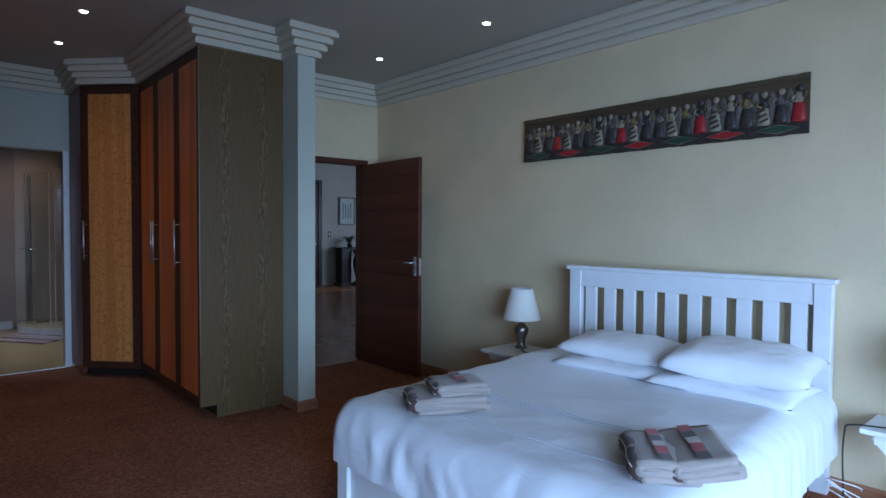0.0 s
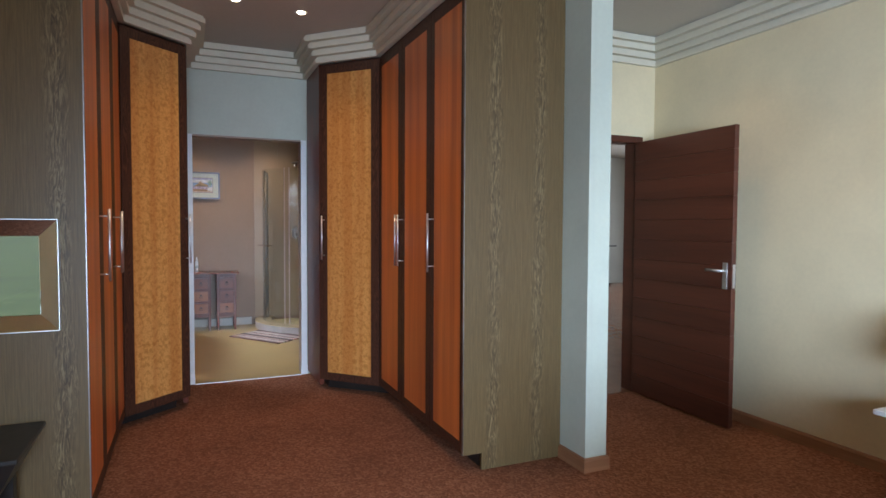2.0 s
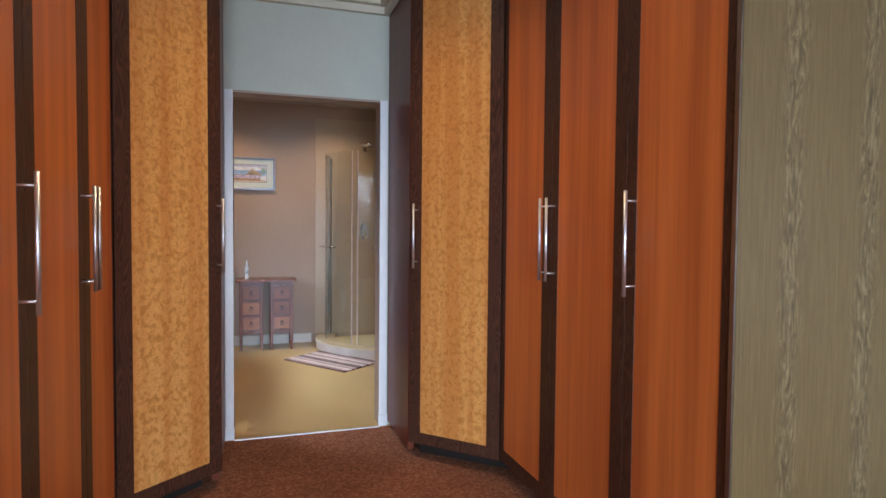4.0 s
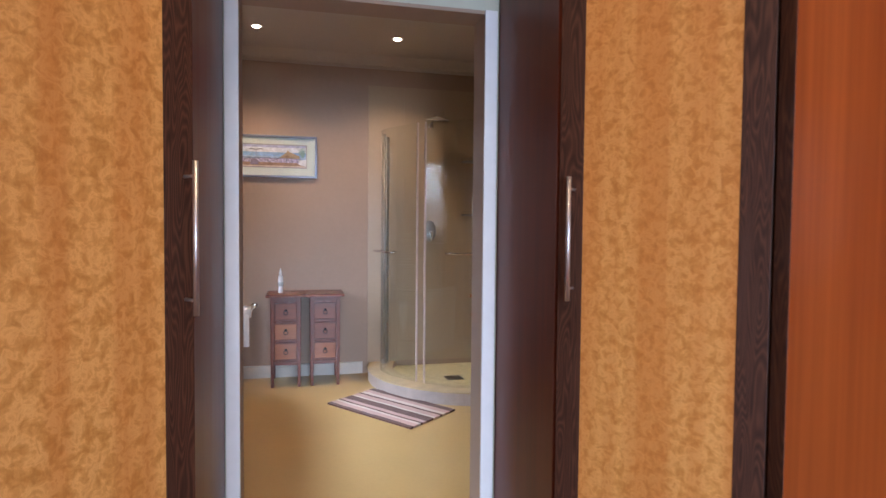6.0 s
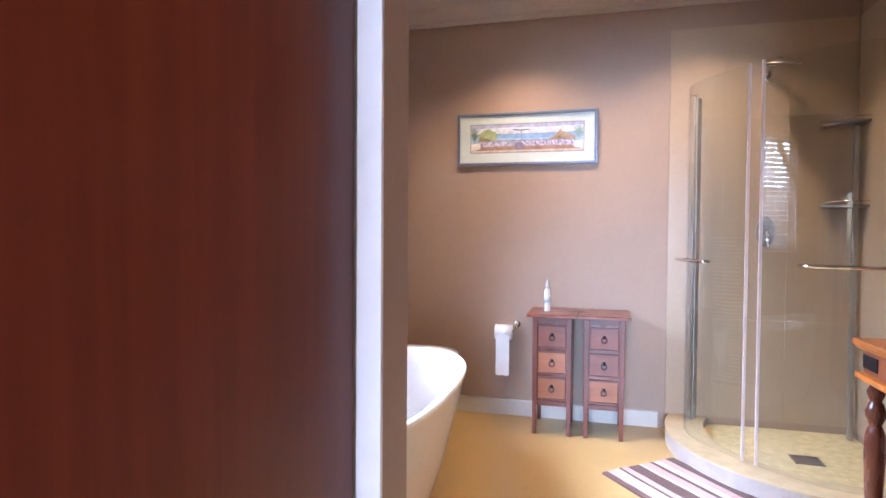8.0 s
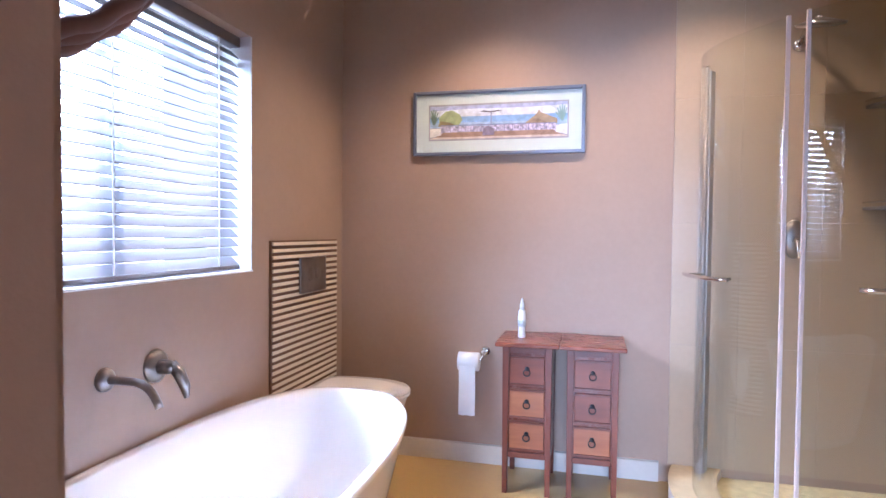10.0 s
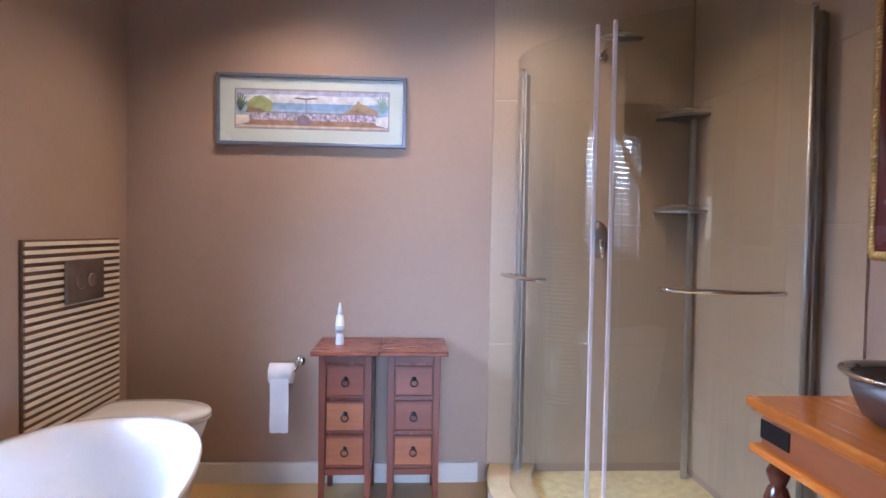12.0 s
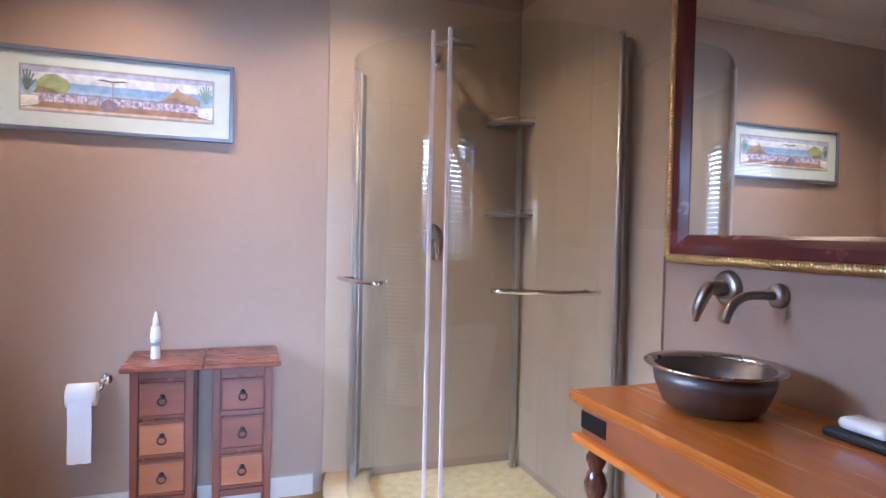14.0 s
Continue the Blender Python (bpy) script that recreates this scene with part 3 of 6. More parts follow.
def framed_door(parent, p, q, z0, z1, stile, stile2, wood_mat, handle_at, label=""):
    """A tall wardrobe door from plan point p to q, its face looking to the right of the way from p to q, with a veneered panel in a dark frame."""
    p, q = Vector(p), Vector(q)
    d = (q - p).normalized()
    n = Vector((d.y, -d.x))
    m = Matrix(((d.x, -n.x, 0, p.x), (d.y, -n.y, 0, p.y), (0, 0, 1, 0), (0, 0, 0, 1)))
    w = (q - p).length
    g = 0.0015
    fr = part("door", boxes((g, stile, 0, 0.022, z0, z1), (w - stile2, w - g, 0, 0.022, z0, z1), (stile, w - stile2, 0, 0.022, z0, z0 + 0.065), (stile, w - stile2, 0, 0.022, z1 - 0.065, z1), bevel=0.0012, m=m),
              STILE, parent, label)
    part("door_panel", boxes((stile, w - stile2, 0.0015, 0.018, z0 + 0.065, z1 - 0.065), m=m), wood_mat, fr)
    if handle_at is not None:
        h = p + d * handle_at
        bar_handle(fr, h.x, h.y, n.x, n.y)
    return fr


def wardrobe(side):
    """A three-door run with its end panel; side 1 faces south, -1 is its mirror image across the passage."""
    f = FRONT_R if side == 1 else FRONT_L
    mir = (lambda y: y) if side == 1 else (lambda y: 1.82 - y)
    back = mir(2.435)
    words = "tall dark-framed wardrobe with red-brown veneer doors and wenge end panel"
    w = thing("wardrobe", (-4.6, (f + back) / 2, 0), words, "wardrobe", "wardrobes of the dressing passage")
    x0 = -5.429 if side == 1 else -5.345
    ys = sorted((mir(1.83), back))
    part("body", boxes((x0, -3.892, *ys, 0.09, 2.674)), STILE, w)
    yp = sorted((mir(1.93), back))
    part("plinth", boxes((x0, -3.93, *yp, 0.0, 0.09)), BLACKWOOD, w)
    ye = sorted((mir(1.80), back))
    part("end_panel", boxes((-3.892, -3.87, *ye, 0.10, 2.674), (-3.892, -3.87, *sorted((mir(1.915), back)), 0.004, 0.10)), WENGE, w, "open-grained wenge end panel")
    yt = sorted((mir(1.796), mir(1.80)))
    part("edge_strip", boxes((-3.888, -3.872, *yt, 0.10, 2.674)), PEWTER, w)
    seams = [(x0, -4.905, 0.05 if side == 1 else 0.014, 0.080), (-4.905, -4.365, 0.060, 0.075), (-4.365, -3.89, 0.055, 0.034)]
    handles = (-4.932, -4.873, -4.312)
    for (a, b, s0, s1), h in zip(seams, handles):
        if side == 1:
            framed_door(w, (a, f), (b, f), 0.10, 2.655, s0, s1, REDWOOD, h - a)
        else:
            framed_door(w, (b, f), (a, f), 0.10, 2.655, s1, s0, REDWOOD, b - h)
    part("top_rail", boxes((x0, -3.892, *sorted((mir(1.803), mir(1.83))), 2.657, 2.674)), STILE, w)
    return w


def corner_wardrobe(side):
    mir = (lambda y: y) if side == 1 else (lambda y: 1.82 - y)
    words = "slanted corner wardrobe with golden figured veneer door and dark side"
    w = thing("corner_wardrobe", (-5.9, mir(1.9), 0), words, "wardrobe", "wardrobes of the dressing passage")
    ea, eb = (-0.080, -0.122) if side == 1 else (0.0, 0.0)
    pts = [(-5.350 + ea, mir(1.83)), (-5.370 + ea, mir(1.81)), (-5.73 + eb, mir(1.43)), (-5.73 + eb, mir(1.452)), (-6.40, mir(1.452)), (-6.40, mir(2.43)), (-5.350 + ea, mir(2.43))]
    part("body", prism(pts, 0.09, 2.674), STILE, w)
    pl = [(-5.350 + ea, mir(1.93)), (-5.435 + ea, mir(1.90)), (-5.77 + eb, mir(1.50)), (-6.40, mir(1.50)), (-6.40, mir(2.43)), (-5.350 + ea, mir(2.43))]
    part("plinth", prism(pl, 0.0, 0.09), BLACKWOOD, w)
    ys = sorted((mir(1.414), mir(1.450)))
    part("side_panel", boxes((-6.40, -5.734 + eb, *ys, 0.035, 2.674), bevel=0.001), DARKPANEL, w, "glossy dark red-brown side panel")
    if side == 1:
        framed_door(w, (-5.835, 1.412), (-5.431, 1.797), 0.09, 2.655, 0.075, 0.075, GOLDWOOD, 0.048)
    else:
        framed_door(w, (-5.350, mir(1.795)), (-5.712, mir(1.398)), 0.09, 2.655, 0.075, 0.075, GOLDWOOD, 0.514)
    return w


for s in (1, -1):
    wardrobe(s)
    corner_wardrobe(s)

# bevelled mirror on the left wardrobe's end panel
m = thing("wall_mirror", (-3.868, -0.26, 1.14), "square silver-framed mirror on the wardrobe's dark wooden end", "mirror")
bm = bmesh.new()
Y0, Y1, Z0, Z1, b = -0.53, -0.075, 0.930, 1.387, 0.065
for lo, hi in ((((Y0, Z0), (Y1, Z0)), ((Y0 + b, Z0 + b), (Y1 - b, Z0 + b))), (((Y1, Z0), (Y1, Z1)), ((Y1 - b, Z0 + b), (Y1 - b, Z1 - b))),
               (((Y1, Z1), (Y0, Z1)), ((Y1 - b, Z1 - b), (Y0 + b, Z1 - b))), (((Y0, Z1), (Y0, Z0)), ((Y0 + b, Z1 - b), (Y0 + b, Z0 + b)))):
    o = [bm.verts.new((-3.838, y, z)) for y, z in lo]
    i = [bm.verts.new((-3.850, y, z)) for y, z in hi]
    k = [bm.verts.new((-3.868, y, z)) for y, z in lo]
    bm.faces.new((o[0], o[1], i[1], i[0]))
    bm.faces.new((o[0], k[0], k[1], o[1]))
part("mirror_frame", bm, MIRROR, m, "bevelled mirror strips")
part("mirror_pane", boxes((-3.866, -3.850, Y0 + b, Y1 - b, Z0 + b, Z1 - b), bevel=0.002), MIRROR, m)
part("frame_edge", boxes((-3.868, -3.836, Y1, Y1 + 0.003, Z0, Z1), (-3.868, -3.836, Y0 - 0.003, Y0, Z0, Z1), (-3.868, -3.836, Y0, Y1, Z1, Z1 + 0.003), (-3.868, -3.836, Y0, Y1, Z0 - 0.003, Z0)), STEEL, m)

# dark stand below the mirror
st = thing("side_table", (-3.60, -0.45, 0), "low black wooden side table with a flared apron", "side table")
bm = bmesh.new()
top = [(-3.86, -0.75), (-3.42, -0.75), (-3.42, -0.14), (-3.86, -0.14)]
low = [(-3.80, -0.68), (-3.48, -0.68), (-3.48, -0.22), (-3.80, -0.22)]
hi = [bm.verts.new((x, y, 0.53)) for x, y in top]
lo = [bm.verts.new((x, y, 0.38)) for x, y in low]
bm.faces.new(hi)
bm.faces.new(lo[::-1])
for k in range(4):
    bm.faces.new((lo[k], lo[(k + 1) % 4], hi[(k + 1) % 4], hi[k]))
part("apron", bm, BLACKWOOD, st)
part("tabletop", boxes((-3.863, -3.415, -0.755, -0.135, 0.53, 0.548), bevel=0.004), BLACKWOOD, st)
for x in (-3.77, -3.51):
    for y in (-0.65, -0.25):
        part("leg", boxes((x - 0.025, x + 0.025, y - 0.025, y + 0.025, 0.0, 0.38), bevel=0.003), BLACKWOOD, st)


# ---- downlights ----
def downlight(x, y, z, group):
    d = thing("downlight", (x, y, z), "small round recessed ceiling downlight, lit", "ceiling light", group)
    part("trim_ring", lathe([(0.044, -0.004), (0.046, 0.0), (0.030, 0.0), (0.028, -0.004)], (x, y, z), 24, ring=True), STEEL, d, "", True)
    part("bulb", lathe([(0.002, -0.010), (0.018, -0.009), (0.026, -0.004), (0.027, -0.001)], (x, y, z), 20), BULB, d, "glowing bulb", True)


for x, y in ((-4.34, 1.185), (-4.34, 0.70), (-5.285, 1.175), (-5.215, 0.725), (-3.89, 3.36), (-2.63, 3.41)):
    downlight(x, y, CEIL_Z - 0.001, "bedroom downlights")
for x, y in ((-8.80, 0.355), (-8.83, 1.405)):
    downlight(x, y, 2.759, "bathroom downlights")

# ---- hall door ----
fr = thing("door_2", (HALL_X, 3.35, 0), "dark wooden frame round the hall doorway", "door frame", "", "structure")
part("jamb", boxes((HALL_X - 0.135, HALL_X + 0.008, 3.79, 3.852, 0, 2.102), bevel=0.003), DOORWOOD, fr)
part("jamb", boxes((HALL_X - 0.135, HALL_X + 0.008, 2.828, 2.88, 0, 2.102), bevel=0.003), DOORWOOD, fr)
part("head", boxes((HALL_X - 0.135, HALL_X + 0.008, 2.88, 3.79, 2.05, 2.102), bevel=0.003), DOORWOOD, fr)
leaf = thing("hall_door", (-4.79, 3.76, 0), "dark mahogany door of horizontal boards, standing open", "door")
p, q = Vector((-4.785, 3.765)), Vector((-3.812, 3.743))
d = (q - p).normalized()
n = Vector((-d.y, d.x))
LM = Matrix(((d.x, n.x, 0, p.x), (d.y, n.y, 0, p.y), (0, 0, 1, 0), (0, 0, 0, 1)))
W = (q - p).length
for k in range(13):
    z = 0.012 + k * 2.038 / 13
    part("board", boxes((0, W, 0.0, 0.038, z + 0.0015, z + 2.038 / 13 - 0.0015), bevel=0.003, m=LM), DOORWOOD, leaf)
part("core", boxes((0.003, W - 0.003, 0.006, 0.032, 0.012, 2.05), m=LM), DOORWOOD, leaf)
hw = part("handle_plate", boxes((W - 0.075, W - 0.035, -0.004, 0.0, 0.95, 1.13), bevel=0.0015, m=LM), STEEL, leaf, "brushed steel plate")
bm = rod((W - 0.055, -0.003, 1.075), (W - 0.055, -0.05, 1.075), 0.009)
rod((W - 0.055, -0.05, 1.075), (W - 0.175, -0.05, 1.075), 0.009, 12, bm)
bm.transform(LM)
part("lever", bm, STEEL, hw, "", True)
bm = rod((W - 0.055, 0.04, 1.075), (W - 0.055, 0.09, 1.075), 0.009)
rod((W - 0.055, 0.09, 1.075), (W - 0.175, 0.09, 1.075), 0.009, 12, bm)
bm.transform(LM)
part("lever", bm, STEEL, hw, "", True)
part("lock_plate", boxes((W - 0.001, W + 0.002, 0.008, 0.03, 0.96, 1.12), m=LM), STEEL, leaf)

# ---- hall things ----
hd = thing("hall_cupboard_door", (-12.38, 7.1, 0), "dark brown wooden door at the far end of the hall", "door")
part("leaf", boxes((-12.398, -12.36, 6.65, 7.50, 0, 2.45), bevel=0.004), DOORWOOD, hd)
part("frame", boxes((-12.398, -12.34, 7.50, 7.60, 0, 2.55), (-12.398, -12.34, 6.55, 6.65, 0, 2.55), (-12.398, -12.34, 6.65, 7.50, 2.45, 2.55), bevel=0.004), BLACKWOOD, hd)
part("knob", lathe([(0.01, 0), (0.03, 0.02), (0.03, 0.04), (0.01, 0.05)], (-12.36, 7.42, 1.0), 14, m=pose(0, 0, 0, 0, 90, 0)), GOLD, hd, "", True)
for y in (8.10, 8.99):
    a = thing("framed_print", (-12.39, y + 0.22, 1.48), "black-framed print of dark upright strokes on a pale wall", "picture", "hall pictures")
    part("frame", boxes((-12.398, -12.36, y, y + 0.03, 1.47, 2.17), (-12.398, -12.36, y + 0.43, y + 0.46, 1.47, 2.17), (-12.398, -12.36, y + 0.03, y + 0.43, 1.47, 1.50), (-12.398, -12.36, y + 0.03, y + 0.43, 2.14, 2.17)), BLACKWOOD, a)
    part("mount", boxes((-12.398, -12.375, y + 0.03, y + 0.43, 1.50, 2.14)), MATBOARD, a)
    for k in range(4):
        part("stroke", boxes((-12.375, -12.373, y + 0.10 + 0.075 * k, y + 0.125 + 0.075 * k, 1.62 + 0.02 * (k % 2), 2.02 - 0.03 * (k % 3))), BLACKWOOD, a)
ct = thing("console_table", (-12.15, 8.7, 0), "thin dark-topped console table on black pedestals against the hall wall", "table")
part("tabletop", boxes((-12.39, -11.90, 7.88, 9.5, 0.895, 0.920), bevel=0.006), BLACKWOOD, ct)
for y in (8.12, 9.25):
    part("pedestal", boxes((-12.34, -12.05, y - 0.14, y + 0.14, 0.04, 0.895), bevel=0.012), BLACKWOOD, ct)
    part("foot", boxes((-12.37, -12.0, y - 0.18, y + 0.18, -0.003, 0.04), bevel=0.008), BLACKWOOD, ct)
DARKSTONE = plain("dark_carved_stone", (0.055, 0.060, 0.058), 0.45, 0, 0.5, 18.0)
va = thing("floor_vase", (-11.93, 8.40, 0), "tall dark carved floor vase standing by the console table", "vase")
bm = lathe([(0.13, -0.002), (0.16, 0.02), (0.15, 0.06), (0.08, 0.10), (0.09, 0.20), (0.13, 0.38), (0.155, 0.55), (0.14, 0.66), (0.10, 0.74), (0.12, 0.80), (0.15, 0.83), (0.12, 0.835), (0.08, 0.76)], (-11.93, 8.40, 0), 32)
for v in bm.verts:
    k = 1 + 0.10 * noise.noise((v.co.x * 9, v.co.y * 9, v.co.z * 7))
    v.co.x, v.co.y = -11.93 + (v.co.x + 11.93) * k, 8.40 + (v.co.y - 8.40) * k
part("vase_body", bm, DARKSTONE, va, "", True)
pt = thing("potted_plant", (-12.12, 8.24, 0.92), "small dark green potted plant on the console table", "plant")
part("pot", lathe([(0.045, 0.0), (0.065, 0.07), (0.070, 0.08), (0.058, 0.078), (0.05, 0.06)], (-12.12, 8.24, 0.918), 20), BLACKWOOD, pt, "", True)
LEAF = plain("dark_leaf", (0.035, 0.065, 0.030), 0.5, 0, 0.3)
random.seed(11)
for k in range(16):
    a, l, up = k * 2.4, random.uniform(0.16, 0.27), random.uniform(0.10, 0.24)

    def blade(i, j):
        t = i / 8
        w = 0.026 * math.sin(math.pi * min(1.0, 0.12 + 0.88 * t)) * (j - 1)
        r = l * t
        return (-12.12 + r * math.cos(a) - w * math.sin(a), 8.24 + r * math.sin(a) + w * math.cos(a), 0.985 + up * math.sin(t * 2.3) - 0.008 * abs(j - 1))

    part("leaf", sheet(blade, 9, 3), LEAF, pt, "", True)
sw = thing("light_switch", (-12.39, 7.83, 1.25), "small light switch plate on the hall wall", "switch")
part("plate", boxes((-12.398, -12.388, 7.79, 7.88, 1.17, 1.31), bevel=0.003), BLACKWOOD, sw)
part("rocker", boxes((-12.388, -12.382, 7.815, 7.855, 1.20, 1.28), bevel=0.002), PLASTIC, sw)
mt = thing("door_mat", (-11.3, 7.1, 0), "flat red-brown mat on the hall floor", "mat")
part("mat", boxes((-11.7, -10.9, 6.6, 7.6, -0.004, 0.008), bevel=0.003), SKIRT, mt)

# ---- bed ----
bed = thing("bed", (-1.39, 2.95, 0), "white painted wooden bed with slatted headboard", "bed")
HX0, HX1 = -2.256, -0.676
for x in (HX0, HX1 - 0.085):
    part("headboard_post", boxes((x, x + 0.085, 3.865, 3.935, 0.0, 1.115), bevel=0.004), WHITE, bed)
part("headboard_cap", boxes((HX0 - 0.02, HX1 + 0.02, 3.85, 3.935, 1.115, 1.143), bevel=0.006), WHITE, bed)
part("headboard_rail", boxes((HX0 + 0.085, HX1 - 0.085, 3.875, 3.925, 1.0, 1.115), bevel=0.003), WHITE, bed)
part("headboard_rail", boxes((HX0 + 0.085, HX1 - 0.085, 3.875, 3.925, 0.40, 0.54), bevel=0.003), WHITE, bed)
inner = HX1 - HX0 - 0.17
pitch = inner / 10
for k in range(10):
    x = HX0 + 0.085 + pitch * k + 0.5 * pitch
    part("slat", boxes((x - 0.04, x + 0.04, 3.885, 3.913, 0.54, 1.0), bevel=0.003), WHITE, bed)
FY = 1.90
for x in (HX0 + 0.01, HX1 - 0.085):
    part("footpost", boxes((x, x + 0.075, FY - 0.035, FY + 0.035, 0.0, 0.34), bevel=0.005), WHITE, bed)
part("foot_rail", boxes((HX0 + 0.085, HX1 - 0.085, FY - 0.015, FY + 0.015, 0.11, 0.32), bevel=0.004), WHITE, bed)
for x in (HX0 + 0.03, HX1 - 0.06):
    part("side_rail", boxes((x, x + 0.03, FY + 0.035, 3.865, 0.16, 0.32), bevel=0.004), WHITE, bed)
mat = thing("mattress", (-1.39, 2.95, 0.3), "thick white mattress on the bed frame", "mattress")
part("mattress_body", boxes((HX0 + 0.06, HX1 - 0.06, FY + 0.02, 3.86, 0.30, 0.53), bevel=0.04), LINEN, mat)

# duvet: flat on top, rounded over three edges, hanging in soft folds
DX0, DX1, DY0, DY1, DT, R = HX0 - 0.075, HX1 + 0.045, FY - 0.07, 3.80, 0.585, 0.13


def fold_over(t, half, hang):
    """Along one direction: t in -1..1 runs from hem to hem; gives the plan offset and the drop."""
    flat = half - R
    arc = R * math.pi / 2
    s = abs(t) * (flat + arc + hang)
    sign = 1 if t >= 0 else -1
    if s < flat:
        return sign * s, 0.0, 0.0
    if s < flat + arc:
        a = (s - flat) / R
        return sign * (flat + R * math.sin(a)), R * (1 - math.cos(a)), a / (math.pi / 2)
    return sign * half, R + (s - flat - arc), 1.0


def duvet_point(i, j):
    u, v = -1 + 2 * i / 110, -1 + j / 90
    cx, hx = (DX0 + DX1) / 2, (DX1 - DX0) / 2
    ox, dropx, kx = fold_over(u, hx, 0.19)
    hang = 0.13
    oy, dropy, ky = fold_over(v, DY1 - DY0, hang)
    x, y = cx + ox, DY1 + oy
    drop = max(dropx, dropy) if min(kx, ky) < 0.05 else min(0.36, math.hypot(dropx, dropy) * 0.92)
    if kx > 0 and ky > 0:
        pull = min(kx, ky) * 0.085
        x -= math.copysign(pull, ox)
        y += pull
    wr = noise.noise((x * 5, y * 5, 0.3)) * 0.006 + noise.noise((x * 14, y * 14, 3.1)) * 0.0022
    wr += 0.003 * max(0.0, 1 - 2.6 * abs(noise.noise((x * 2.1 + y * 1.3, y * 2.7 - x, 5.2)))) ** 3
    puff = 0.022 * noise.noise((x * 1.6, y * 1.6, 7.7))
    z = DT - drop + wr + puff
    if ky > 0.15:
        f = 0.6 * noise.noise((x * 5.5, 0.4, z * 3.2)) + 0.5 * noise.noise((x * 13 + z * 6, 2.4, z * 5.0)) + 0.3 * noise.noise((x * 31 + z * 9, 1.4, z * 9.0))
        y += -0.026 * ky * f - 0.02 * ky * (DT - z) / 0.3
    if kx > 0.15:
        f = 0.5 * noise.noise((4.2, y * 8, z * 1.2)) + 0.5 * noise.noise((9.2, y * 17, z * 2.0))
        x += math.copysign(0.016 * kx * f + 0.015 * kx * (DT - z) / 0.3, ox)
    return (x, y, max(z, 0.26 + 0.02 * noise.noise((x * 6, y * 6, 1.0))))


dv = thing("duvet", (-1.39, 2.9, 0.5), "smooth white cotton duvet hanging over the bed's edges", "duvet")
part("cover", sheet(duvet_point, 111, 91), LINEN, dv, "", True)
for y in (2.44, 2.47, 2.12):
    bm = bmesh.new()
    pts = [(x, y + 0.004 * noise.noise((x * 3, y, 0)), duvet_point(int((x - (DX0 + DX1) / 2) / ((DX1 - DX0) / 2 - R + R * 1.57 + 0.19) * 55 + 55), int(90 * (1 - (DY1 - y) / (DY1 - DY0 - R + R * 1.57 + 0.13))))[2] + 0.003)
           for x in (DX0 + 0.14 + k * (DX1 - DX0 - 0.28) / 30 for k in range(31))]
    part("stitched_seam", tube(pts, 0.0022, 6), weave("seam_thread", (0.52, 0.55, 0.62), 300, 0.05), dv, "", True)


def pillow(x, y, z, lx, ly, h, rz, tilt=0.0):
    pl = thing("pillow", (x, y, z), "plump white pillow in a cotton case, stacked at the headboard", "pillow", "pillows on the bed")
    mm = pose(x, y, z, tilt, 0, rz)

    def f(i, j, s):
        u, v = -1 + 2 * i / 30, -1 + 2 * j / 22
        k = max(0.0, (1 - abs(u) ** 2.6) * (1 - abs(v) ** 2.6)) ** 0.42
        sx = lx / 2 * u * (1 - 0.07 * (1 - abs(v)) * abs(u) ** 4)
        sy = ly / 2 * v * (1 - 0.09 * (1 - abs(u)) * abs(v) ** 4)
        w = 0.010 * noise.noise((u * 3 + x * 7, v * 3, s)) + 0.006 * noise.noise((u * 8 + x * 5, v * 8, s + 4))
        return mm @ Vector((sx, sy, (h * (0.62 if s > 0 else -0.38)) * k + w * k + h * 0.38))

    bm = sheet(lambda i, j: f(i, j, 1), 31, 23)
    sheet(lambda i, j: f(i, j, -1), 31, 23, bm=bm)
    bmesh.ops.remove_doubles(bm, verts=bm.verts, dist=0.0015)
    part("pillowcase", bm, PILLOWCASE, pl, "", True)


pillow(-1.64, 3.46, 0.570, 0.68, 0.46, 0.080, 1)
pillow(-1.66, 3.51, 0.635, 0.66, 0.44, 0.135, -2, 3)
pillow(-1.02, 3.42, 0.570, 0.70, 0.50, 0.09, -3)
pillow(-0.98, 3.46, 0.642, 0.68, 0.50, 0.185, 2, 4)


